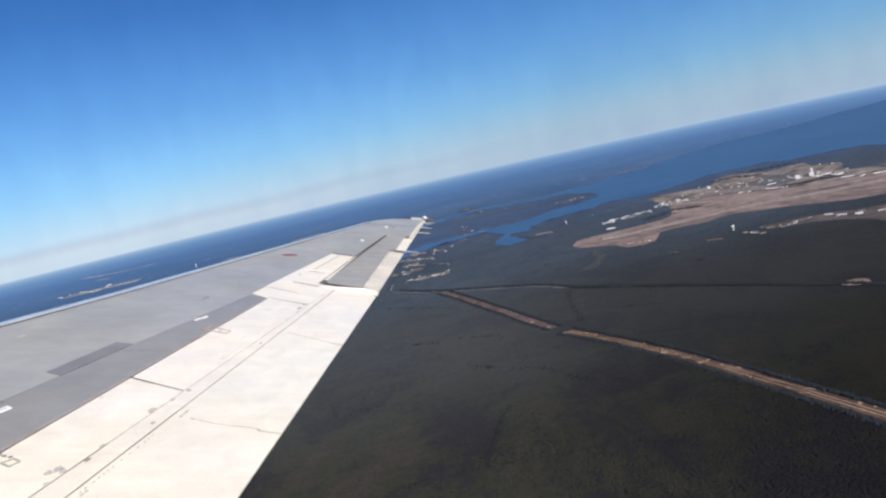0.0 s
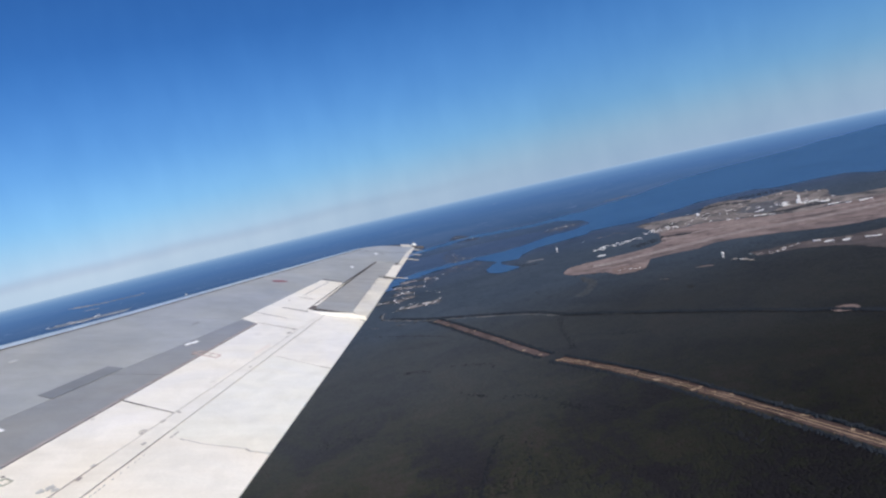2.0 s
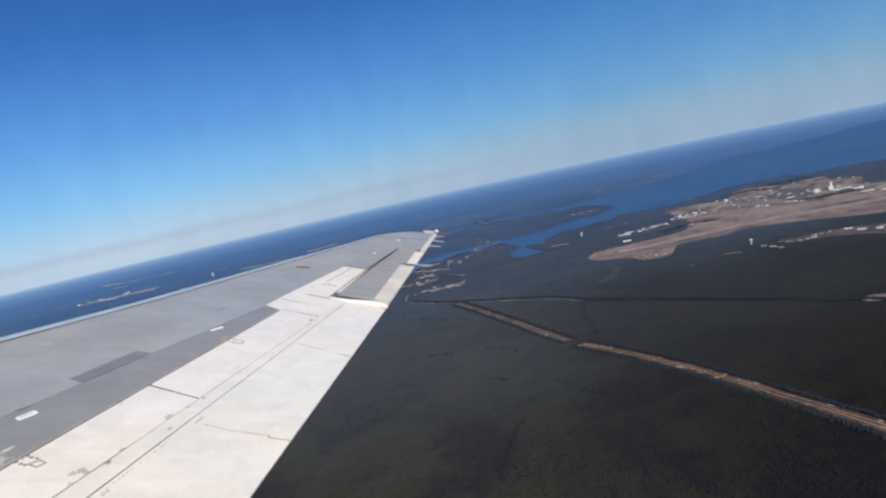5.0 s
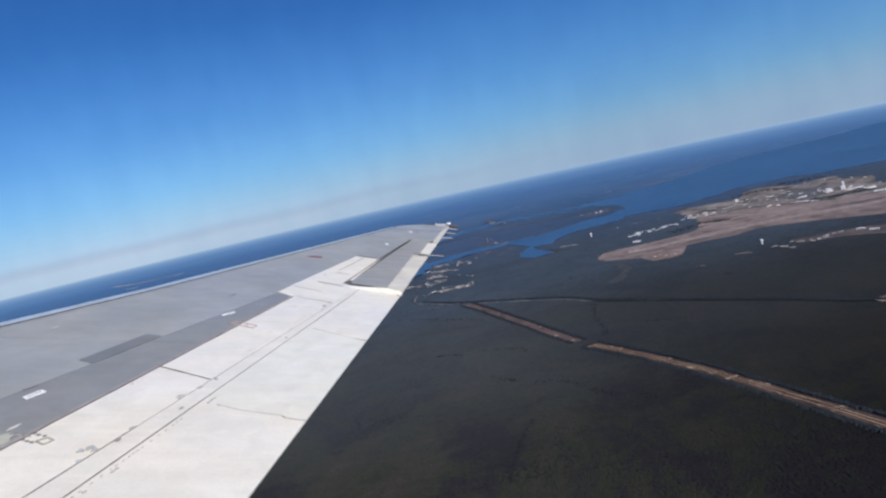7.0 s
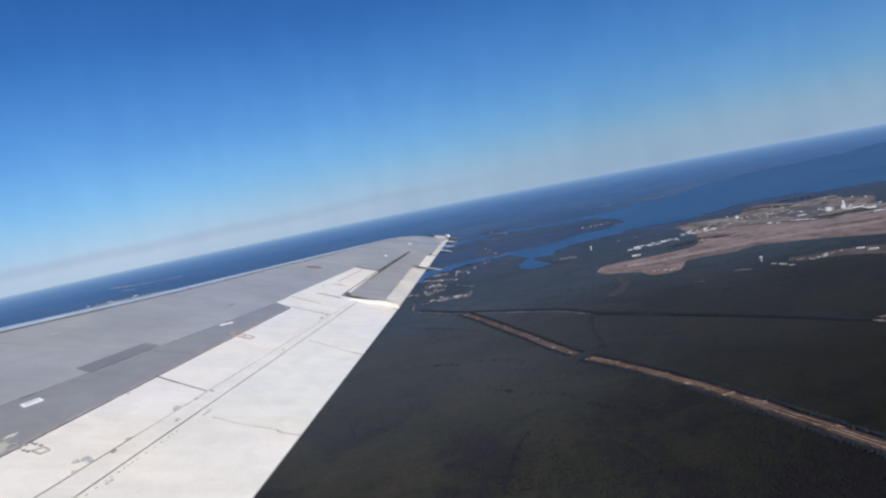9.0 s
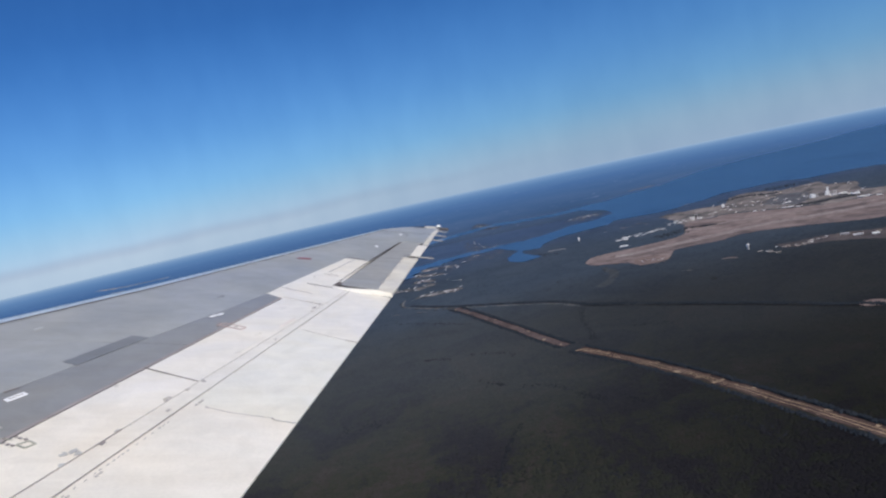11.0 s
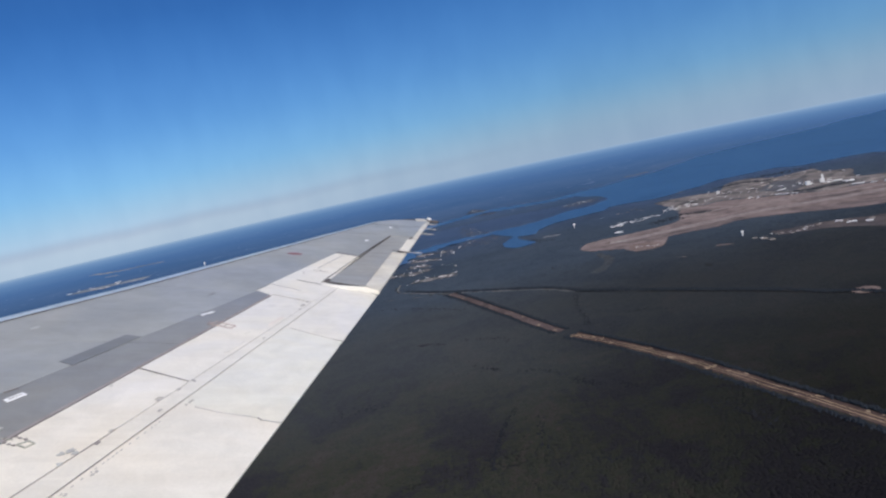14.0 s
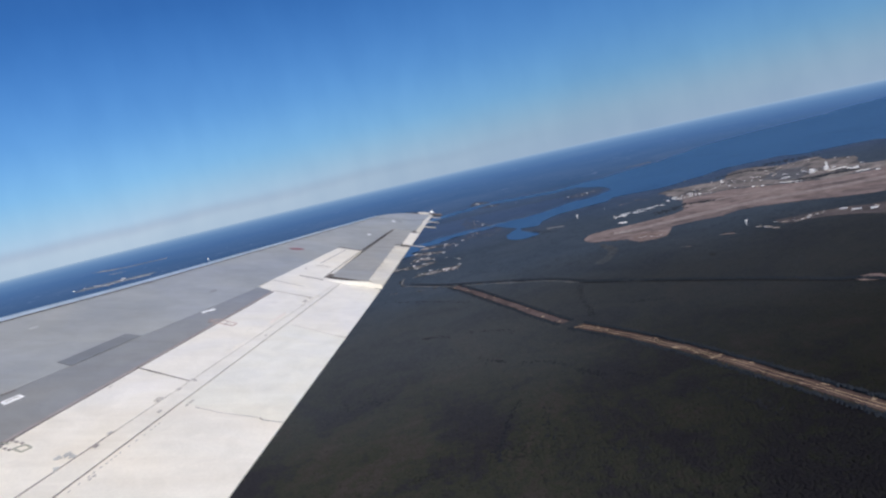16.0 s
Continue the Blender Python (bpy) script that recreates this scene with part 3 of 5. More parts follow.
ribbon("forest_road", beside(ROAD, -0.5), 4.0, 0.35, LANE, "narrow pale sandy road through the forest", "road", 10, 1.0)
ribbon("forest_road", ROAD_EAST, 3.0, 0.35, LANE_SHADE, "narrow road in painted tree shade along a dark tree line", "road", 10, 1.0)
ribbon("runway", [(291, 1084), (327, 1074), (374, 1075), (420, 1075), (467, 1076), (514, 1077), (574, 1066), (635, 1046), (688, 1034), (806, 1012)], 24, 1.2, PAVED, "long pale concrete runway across brown grass", "runway", 40)
ribbon("taxiway", [(452, 1193), (471, 1166), (514, 1177), (557, 1160), (608, 1127), (662, 1089), (717, 1075), (835, 1047)], 12, 1.15, PAVED, "pale taxiway beside the runway", "taxiway", 30)
ribbon("overrun", [(299, 1078), (316, 1070)], 12, 1.25, APRON_PALE, "pale paved overrun at the runway's end", "runway", 10)

ribbon("forest_lane", [(-59, 1116), (-62, 1084), (-59, 1057), (-50, 1044)], 3.0, 0.4, LANE, "pale lane bending along the wood's edge", "lane", 8, 1)
ribbon("forest_lane", FAINT_LANE, 2.5, 0.4, LANE, "faint pale lane through the forest", "lane", 8, 1)
ribbon("small_clearing", CLEAR_A, 6, 0.5, GRASS, "small pale clearing in the woods", "clearing", 8, 3)
ribbon("small_clearing", CLEAR_B, 4, 0.5, GRASS, "small pale clearing in the woods", "clearing", 5, 2)
for pts in ([(393, 1382), (419, 1387)], [(434, 1408), (449, 1364)], [(489, 1391), (535, 1404)]):
    ribbon("small_clearing", pts, 14, 0.9, YARD, "small pale clearing in the woods", "clearing", 8, 4)
lot = random.Random(23)
for pts in VILLAGE:
    ribbon("village_green", pts, 30, 0.8, HEATH, "dull grey-green open ground under village houses", "village ground", 6, 6)
    line = smooth_line(pts, 2)
    for i in range(max(4, len(line) // 5)):
        x, y = lot.choice(line)
        x, y, l = x + lot.uniform(-3, 3), y + lot.uniform(-11, 11), lot.uniform(4.0, 13.0)
        ribbon("village_lots", [(x - l / 2, y - 0.25 * l), (x, y + lot.uniform(-2, 2)), (x + l / 2, y + 0.25 * l)], lot.uniform(10, 30), 0.9 + 0.008 * i, TOWN, "patch of pale tan lots between village houses", "village ground", 2, 1.5)
for pts in ([(-36, 1125), (-5, 1109), (34, 1121)], [(-61, 1374), (-32, 1311), (-6, 1241)]):
    ribbon("village_lane", pts, 5, 0.95, TOWNLANE, "pale lane between the houses", "lane", 12, 1.5)
ribbon("cove_beach", [(220, 1288), (235, 1287), (251, 1277)], 7, 1.6, SAND, "pale sandy shore beside the cove", "beach", 8, 2)
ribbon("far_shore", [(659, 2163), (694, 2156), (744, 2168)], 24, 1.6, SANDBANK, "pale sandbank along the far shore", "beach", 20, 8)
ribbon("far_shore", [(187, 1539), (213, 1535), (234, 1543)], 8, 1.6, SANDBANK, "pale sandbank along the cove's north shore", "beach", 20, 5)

# ---------------------------------------------------------------- forest
OPEN = [AIRFIELD, SCRUBLAND, BASE, LAKE, COVE, CLEARING, VALLEY, POND]
for pts, w in ((beside(CORRIDOR_FAR, -0.6), 16), (beside(CORRIDOR_NEAR, -0.6), 20), (beside(ROAD, -1.0), 9), (beside(ROAD_EAST, -2.0), 8), ([(-59, 1116), (-62, 1084), (-59, 1057), (-50, 1044)], 10), (FAINT_LANE, 5), (RIVER, (98, 42)), (ARM, (62, 68)), (SOILSTRIP, 20), (CLEAR_A, 14), (CLEAR_B, 10)):
    lft, rgt = strip_outline(pts, w, 14)
    OPEN.append(lft + rgt[::-1])
for pts in VILLAGE:
    lft, rgt = strip_outline(pts, 26, 14)
    OPEN.append(lft + rgt[::-1])
THIN = [HAMLET, NORTHBANK, SPIT, WESTTOWN]
rng = np.random.default_rng(5)


def plant_points(r0, r1, spacing, a0, a1):
    n = int(2 * r1 / spacing)
    gx, gy = np.meshgrid(np.arange(-n // 2, n // 2) * spacing, np.arange(0, n // 2 + 1) * spacing)
    px = gx.ravel() + rng.uniform(-0.5, 0.5, gx.size) * spacing
    py = gy.ravel() + rng.uniform(-0.5, 0.5, gx.size) * spacing
    r = np.hypot(px, py)
    a = np.degrees(np.arctan2(px, py))
    edge = 110 * np.sin(px * 0.011 + 2 * np.sin(py * 0.006)) * np.sin(py * 0.009 + 1.3) + rng.normal(0, 45, px.size)
    rr = r + edge * (r > 400) * (r < 1500)
    keep = (rr > r0) & (rr < r1) & (a > a0) & (a < a1)
    px, py = px[keep], py[keep]
    free = np.ones(len(px), bool)
    for poly in OPEN:
        free &= ~inside(px, py, poly)
    for poly in THIN:
        free &= ~(inside(px, py, poly) & (rng.random(len(px)) < 0.55))
    return px[free], py[free]


def crown_shape(sides, levels, seed):
    """A trunk with a ragged, layered crown of unit width and height."""
    g = np.random.default_rng(seed)
    v, f = [], []
    for li, (zb, zt, rad) in enumerate(levels):
        base = len(v)
        for i in range(sides):
            a = 2 * math.pi * (i + 0.5 * li) / sides + g.uniform(-0.25, 0.25)
            rr = rad * g.uniform(0.65, 1.2)
            v.append((rr * math.cos(a), rr * math.sin(a), zb + g.uniform(-0.06, 0.06)))
        v.append((g.uniform(-0.08, 0.08), g.uniform(-0.08, 0.08), zt))
        for i in range(sides):
            f.append((base + i, base + (i + 1) % sides, base + sides))
    b = len(v)
    for i in range(3):
        v.append((0.05 * math.cos(2.1 * i), 0.05 * math.sin(2.1 * i), 0))
    v.append((0, 0, 0.6))
    for i in range(3):
        f.append((b + i, b + (i + 1) % 3, b + 3))
    return np.array(v), np.array(f)


def forest(name, px, py, width, height, shapes, mat, label):
    vs, ts, tn, base = [], [], [], 0
    pick = rng.integers(0, len(shapes), len(px))
    for k, (v, f) in enumerate(shapes):
        x, y = px[pick == k], py[pick == k]
        n = len(x)
        eye_range = np.clip((np.hypot(x, y) - 330) / 350, 0, 1)      # crowns narrowed close to the eye, fitted to darken the nearest forest
        w = width * rng.uniform(0.75, 1.25, n) * (0.74 + 0.30 * eye_range)
        h = height * rng.uniform(0.75, 1.2, n)
        a = rng.uniform(0, 6.28, n)
        c, s = np.cos(a), np.sin(a)
        X = x[:, None] + w[:, None] * (c[:, None] * v[None, :, 0] - s[:, None] * v[None, :, 1])
        Y = y[:, None] + w[:, None] * (s[:, None] * v[None, :, 0] + c[:, None] * v[None, :, 1])
        Z = h[:, None] * np.repeat(v[None, :, 2], n, 0)
        vs.append(np.stack([X, Y, Z], -1).reshape(-1, 3))
        ts.append((f[None] + base + (np.arange(n) * len(v))[:, None, None]).reshape(-1, 3))
        tn.append(np.repeat(rng.random(n) - 0.5, len(v)))
        base += n * len(v)
    ob = new(name, arrays(name, np.concatenate(vs), np.concatenate(ts), mat, np.concatenate(tn)))
    return tagged(ob, label, "forest", kind="stuff")


PINE = [crown_shape(6, [(0.22, 0.72, 0.52), (0.50, 1.0, 0.36)], 1), crown_shape(5, [(0.15, 0.8, 0.55), (0.45, 1.0, 0.42)], 2),
        crown_shape(6, [(0.25, 0.8, 0.58), (0.4, 0.92, 0.45)], 3), crown_shape(5, [(0.3, 0.7, 0.5), (0.52, 1.0, 0.3)], 4)]
YOUNG = [crown_shape(6, [(0.1, 1.0, 0.60)], 8), crown_shape(5, [(0.15, 0.95, 0.62)], 9), crown_shape(7, [(0.1, 0.9, 0.58)], 10)]
CLUMP = [crown_shape(7, [(0.05, 1.0, 0.62)], 5), crown_shape(6, [(0.05, 0.9, 0.6)], 6), crown_shape(5, [(0.05, 1.0, 0.68)], 7)]
px, py = plant_points(290, 590, 2.05, -46, 45)
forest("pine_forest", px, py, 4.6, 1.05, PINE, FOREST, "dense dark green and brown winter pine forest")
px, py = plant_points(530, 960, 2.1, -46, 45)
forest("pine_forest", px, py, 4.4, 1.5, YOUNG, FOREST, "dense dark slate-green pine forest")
# denser, taller trees lining both sides of the ride
for pts, east, west in ((CORRIDOR_FAR, 8.0, -8.6), (CORRIDOR_NEAR, 9.2, -10.2)):
    for off, wide in ((east, 1.2), (west, 1.5)):
        line = np.array(smooth_line(beside(pts, off), 1.1))
        reps = np.repeat(line, 3, 0) + rng.normal(0, wide * 0.8, (len(line) * 3, 2))
        forest("tree_row", reps[:, 0], reps[:, 1], 2.7, 2.2, PINE, SHADEPINE, "dark row of pines lining the cut ride")
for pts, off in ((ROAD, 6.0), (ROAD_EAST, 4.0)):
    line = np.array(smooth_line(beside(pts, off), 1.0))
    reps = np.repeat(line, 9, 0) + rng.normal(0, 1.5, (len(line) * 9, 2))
    forest("tree_row", reps[:, 0], reps[:, 1], 2.2, 2.0, PINE, SHADEPINE, "dark row of pines along the forest road")
for pts, wide, dense in DARK_BELTS:
    line = np.array(smooth_line(pts, 1.5))
    line = line[rng.integers(0, len(line), int(len(line) * dense * 2.2))]
    reps = line + rng.normal(0, wide, line.shape) * (0.8, 1.3)
    forest("tree_belt", reps[:, 0], reps[:, 1], 3.2, 1.5, YOUNG, BELTPINE, "irregular belt of darker trees in the forest")
# fingers of wood between the runway and the base, and trees among the base buildings
for pts, wide in ((FINGER_A, 9), (FINGER_B, 4), ([(749, 1484), (798, 1462), (834, 1454)], 12), ([(662, 1186), (703, 1170), (737, 1160)], 5), ([(639, 1445), (690, 1448), (726, 1399)], 5)):
    line = np.array(smooth_line(pts, 3))
    reps = np.repeat(line, 4, 0) + rng.normal(0, wide, (len(line) * 4, 2))
    forest("tree_belt", reps[:, 0], reps[:, 1], 7.0, 2.4, CLUMP, SHADEPINE, "thin belt of dark trees beside the runway")
px, py = plant_points(850, 1800, 5.5, -46, 46)
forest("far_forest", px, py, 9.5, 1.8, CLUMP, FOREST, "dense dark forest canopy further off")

# ---------------------------------------------------------------- aircraft wing
# the wing's own axes: x out along the span, y forward, z up, from the eye
WING = new("aircraft_wing")
WING.empty_display_size = 0.5
tagged(WING, "white and grey airliner wing seen from above in flight", "aircraft wing")
WING.matrix_world = Matrix(((-0.14475, -0.94846, 0.28192, 0.01894), (0.98947, -0.13876, 0.04123, 0.01247), (0.00001, 0.28492, 0.95855, 200.03504), (0, 0, 0, 1)))
EYE_OVER, DIHEDRAL = 1.781, 0.0703
ROOT, TIP = 0.9, 14.5


def te(x):
    return 0.325 - 0.2595 * (x - 3.23)


def le(x):
    y = 2.61 - 0.516 * (x - 6.05)
    if x > 13.5:
        u = (x - 13.5) / (TIP - 13.5)
        y -= 0.45 * u ** 2.4
    return y


def top(x, y):
    """Height of the upper skin, which curves down to the nose."""
    c = le(x) - te(x)
    u = max(0.0, (le(x) - y) / c)
    drop = 0.0
    if u < 0.05:
        drop = 0.022 * c * ((0.05 - u) / 0.05) ** 2.4
    return -EYE_OVER + DIHEDRAL * x + 0.0137 * max(0.0, x - 7.5) - drop


def wing_body():
    """The closed aerofoil under the skin panels."""
    bm = bmesh.new()
    rows = []
    xs = [ROOT + (TIP - 0.02 - ROOT) * i / 44 for i in range(45)]
    fr = (0.0, 0.01, 0.02, 0.04, 0.06, 0.09, 0.2, 0.4, 0.6, 0.8, 1.0)
    for x in xs:
        c = le(x) - te(x) - 0.03
        up = [(x, te(x) + 0.012 + c * (1 - u), top(x, te(x) + 0.012 + c * (1 - u)) - 0.016) for u in fr]
        z0 = top(x, te(x) + c * 0.5)
        low = [(x, te(x) + 0.012 + c * (1 - u), z0 - 0.02 - c * (0.075 * max(0.0, 1 - ((u - 0.3) / 0.7) ** 2) + 0.0) - 0.0) for u in (0.85, 0.6, 0.35, 0.12, 0.03)]
        rows.append([bm.verts.new(p) for p in up + low])
    n = len(rows[0])
    for a, b in zip(rows, rows[1:]):
        for i in range(n):
            bm.faces.new((a[i], b[i], b[(i + 1) % n], a[(i + 1) % n]))
    bm.faces.new(rows[0])
    bm.faces.new(rows[-1][::-1])
    bmesh.ops.recalc_face_normals(bm, faces=bm.faces)
    return part("wing_box", bm, GAP, WING, "dark inner structure showing in the panel gaps")


def slab(name, corners, mat, label="", dz=0.0, thick=0.012, nx=10, ny=4, parent=WING, edge=0.003):
    """A panel of the upper skin between four plan corners (inner aft, outer aft, outer fore, inner fore)."""
    (ax, ay), (bx, by), (cx, cy), (dx, dy) = corners
    bm = bmesh.new()
    grid = []
    for j in range(ny + 1):
        v = j / ny
        row = []
        for i in range(nx + 1):
            u = i / nx
            x = (1 - v) * ((1 - u) * ax + u * bx) + v * ((1 - u) * dx + u * cx)
            y = (1 - v) * ((1 - u) * ay + u * by) + v * ((1 - u) * dy + u * cy)
            rim = i in (0, nx) or j in (0, ny)
            row.append(bm.verts.new((x, y, top(x, y) + dz - (edge if rim else 0))))
        grid.append(row)
    for j in range(ny):
        for i in range(nx):
            bm.faces.new((grid[j][i], grid[j][i + 1], grid[j + 1][i + 1], grid[j + 1][i]))
    border = grid[0] + [r[-1] for r in grid[1:]] + grid[-1][-2::-1] + [r[0] for r in grid[-2:0:-1]]
    low = [bm.verts.new((v.co.x, v.co.y, v.co.z - thick)) for v in border]
    m = len(border)
    for i in range(m):
        bm.faces.new((border[(i + 1) % m], border[i], low[i], low[(i + 1) % m]))
    return part(name, bm, mat, parent, label)


def along(p, q, t):
    return (p[0] + (q[0] - p[0]) * t, p[1] + (q[1] - p[1]) * t)


def line_a(x):                      # front of the white panels
    return 1.563 - 0.333 * (x - 3.666)


def line_c(x):                      # step between light and darker grey
    return 1.56 - 0.425 * (x - 5.03)


def line_b(x):                      # front of the flaps
    return 1.083 - 0.3215 * (x - 3.30)


def line_v(x):                      # rear of the spoilers
    return 1.245 - 0.345 * (x - 3.28)


def step_line(x):
    return 0.52 - 0.384 * (x - 7.54)


def hinge(x):
    return -0.25 - 0.3155 * (x - 8.18)


wing_body()
# leading edge slats: bare metal nose in five lengths
for i in range(6):
    x0 = ROOT + (13.5 - ROOT) * i / 6 + 0.006
    x1 = ROOT + (13.5 - ROOT) * (i + 1) / 6 - 0.006
    bm = bmesh.new()
    rows = []
    for k in range(9):
        x = x0 + (x1 - x0) * k / 8
        c = le(x) - te(x)
        rows.append([bm.verts.new((x, le(x) - u * c, top(x, le(x) - u * c) + dz)) for u, dz in
                     ((0.054, -0.004), (0.052, 0.006), (0.042, 0.005), (0.03, 0.004), (0.012, 0.0), (0.0, -0.02), (-0.002, -0.045 * c ** 0.5), (0.012, -0.085 * c ** 0.5))])
    for a, b in zip(rows, rows[1:]):
        for j in range(7):
            bm.faces.new((a[j], a[j + 1], b[j + 1], b[j]))
    bmesh.ops.recalc_face_normals(bm, faces=bm.faces)
    part("slat", bm, METAL, WING, "bright bare-metal leading edge")


def nose(x):
    return le(x) - 0.059 * (le(x) - te(x))


# dark joint behind the slats
JOINT = [ROOT + (13.4 - ROOT) * i / 6 for i in range(7)]
# main grey skin, in spanwise plates
edges = [ROOT, 3.6, 5.6, 7.54]
for x0, x1 in zip(edges, edges[1:]):
    slab("skin_plate", [(x0, line_c(x0) + 0.004), (x1 - 0.004, line_c(x1) + 0.004), (x1 - 0.004, nose(x1)), (x0, nose(x0))], SKIN, "light grey painted skin plate", nx=10, ny=8)
    slab("aft_skin_plate", [(x0, line_a(x0) + 0.004), (min(x1, 7.36) - 0.004, line_a(min(x1, 7.36)) + 0.004), (x1 - 0.004, line_c(x1) - 0.001), (x0, line_c(x0) - 0.001)], SKIN_AFT, "darker grey painted skin plate", nx=10, ny=3)
slab("skin_plate", [(7.54, step_line(7.54) + 0.004), (9.99, step_line(9.99) + 0.004), (9.99, nose(9.99)), (7.54, nose(7.54))], SKIN, nx=12, ny=8)
slab("skin_plate", [(9.83, hinge(9.83) + 0.01), (11.95, hinge(11.95) + 0.01), (11.95, nose(11.95)), (9.996, nose(9.996))], SKIN, nx=10, ny=8)
slab("skin_plate", [(11.956, te(11.956) + 0.10), (13.2, te(13.2) + 0.10), (13.2, nose(13.2)), (11.956, nose(11.956))], SKIN, nx=8, ny=8)
# rounded tip plate
bm = bmesh.new()
rows = []
for k in range(15):
    x = 13.204 + (TIP - 13.21) * k / 14
    y0, y1 = te(x) + 0.10 * (1 - k / 14), nose(x) if k < 5 else le(x) - 0.006
    rows.append([bm.verts.new((x, y0 + (y1 - y0) * j / 8, top(x, y0 + (y1 - y0) * j / 8) - (0.05 * (k / 14) ** 6))) for j in range(9)])
for a, b in zip(rows, rows[1:]):
    for j in range(8):
        bm.faces.new((a[j], b[j], b[j + 1], a[j + 1]))
part("tip_plate", bm, SKIN, WING, "rounded light grey wing tip")

# white spoilers and flaps
SPOILER_CUTS = [(ROOT, ROOT), (2.95, 2.68), (5.01, 4.765), (7.38, 7.12)]
for (f0, b0), (f1, b1) in zip(SPOILER_CUTS, SPOILER_CUTS[1:]):
    g = 0.0025
    slab("spoiler", [(b0 + g, line_v(b0 + g)), (b1 - g, line_v(b1 - g)), (f1 - g, line_a(f1 - g) - 0.006), (f0 + g, line_a(f0 + g) - 0.006)], WHITE, "white painted spoiler panel", dz=0.0, nx=8, ny=3)
slab("shroud_strip", [(ROOT, line_b(ROOT) + 0.0015), (7.93, line_b(7.93) + 0.0015), (7.97, line_v(7.97) - 0.003), (ROOT, line_v(ROOT) - 0.003)], SHROUD, "narrow dulled white shroud strip ahead of the flaps", dz=0.0, nx=20, ny=1)
FLAP_CUTS = [(ROOT, ROOT), (4.42, 4.095), (6.18, 5.79), (7.95, 7.60)]
for (f0, b0), (f1, b1) in zip(FLAP_CUTS, FLAP_CUTS[1:]):
    g = 0.0004
    slab("flap", [(b0 + g, te(b0 + g)), (b1 - g, te(b1 - g)), (f1 - g, line_b(f1 - g) - 0.0015), (f0 + g, line_b(f0 + g) - 0.0015)], WHITE_B if b0 == 4.095 else WHITE, "white painted trailing edge flap", dz=-0.006, thick=0.01, nx=12, ny=5)
# outer white panels between the step and the aileron
slab("under_panel", [(7.12, line_v(7.12)), (8.0, line_v(8.0)), (8.29, step_line(8.29) - 0.008), (7.362, line_a(7.362) - 0.002)], WHITE, dz=-0.006, nx=4, ny=4)
slab("corner_panel", [(7.33, line_a(7.33)), (7.60, 0.30), (7.89, step_line(7.89) - 0.004), (7.525, step_line(7.525) - 0.002)], WHITE, dz=-0.004, nx=3, ny=3)
slab("spoiler", [(7.13, line_v(7.13)), (7.455, line_v(7.455)), (7.865, step_line(7.865) - 0.006), (7.44, 0.385)], WHITE, dz=0.003, nx=5, ny=4)
slab("spoiler", [(7.46, line_v(7.46)), (7.97, line_v(7.97)), (8.27, step_line(8.27) - 0.006), (7.88, step_line(7.88) - 0.006)], WHITE, dz=0.003, nx=5, ny=4)
slab("outer_panel", [(8.02, -0.225), (9.80, hinge(9.80) + 0.012), (9.97, step_line(9.97) - 0.006), (8.29, step_line(8.29) - 0.006)], WHITE, "white painted fixed panel ahead of the aileron", dz=0.003, nx=10, ny=4)
# aileron with its tabs
AIL = slab("aileron", [(8.0, te(8.0) + 0.205), (11.93, te(11.93) + 0.14), (11.93, hinge(11.93) - 0.014), (8.2, hinge(8.2) - 0.016)], AILERON, "grey aileron with a dark hinge gap", dz=-0.007, thick=0.025, nx=14, ny=4)
slab("aileron_tab", [(7.70, te(7.70)), (10.27, te(10.27)), (10.31, te(10.31) + 0.235), (8.02, te(8.02) + 0.21)], CREAM, "cream aileron tab with worn paint", parent=AIL, dz=0.001, thick=0.02, nx=10, ny=2)
slab("aileron_tab", [(10.46, te(10.46)), (11.60, te(11.60)), (11.64, te(11.64) + 0.16), (10.51, te(10.51) + 0.15)], WHITE, "white outer aileron tab", parent=AIL, dz=0.001, thick=0.02, nx=8, ny=2)
for x0, x1 in ((11.66, 12.4), (12.42, 13.2), (13.22, 14.1)):
    slab("trailing_strip", [(x0, te(x0)), (x1, te(x1)), (x1, te(x1) + 0.092), (x0, te(x0) + 0.092)], CREAM, "pale trailing edge strip near the tip", dz=-0.002, nx=4, ny=1)

# rounded fairing at the outer end of the flap
bm = bmesh.new()
rows = []
for k in range(11):
    u = k / 10
    cx, cy = along((7.95, -0.20), (7.66, -0.81), u)
    r = 0.018 + 0.058 * min(1.0, 1.25 * u) * (1.0 if u < 0.9 else 0.75)
    rows.append([bm.verts.new((cx + 0.85 * r * math.cos(a), cy + 0.4 * r * math.cos(a), top(cx, cy) - 0.01 + 0.8 * r * math.sin(a))) for a in [math.pi * i / 8 for i in range(9)]])
for a, b in zip(rows, rows[1:]):
    for j in range(8):
        bm.faces.new((a[j], a[j + 1], b[j + 1], b[j]))
bmesh.ops.recalc_face_normals(bm, faces=bm.faces)
part("flap_fairing", bm, FAIRING, WING, "rounded cream fairing at the flap's outer end", True)


# markings and small fittings
def mark(name, corners, mat, label, dz=0.003, n=3, parent=WING):
    return slab(name, corners, mat, label, dz=dz, thick=0.003, nx=n, ny=1, edge=0.0, parent=parent)


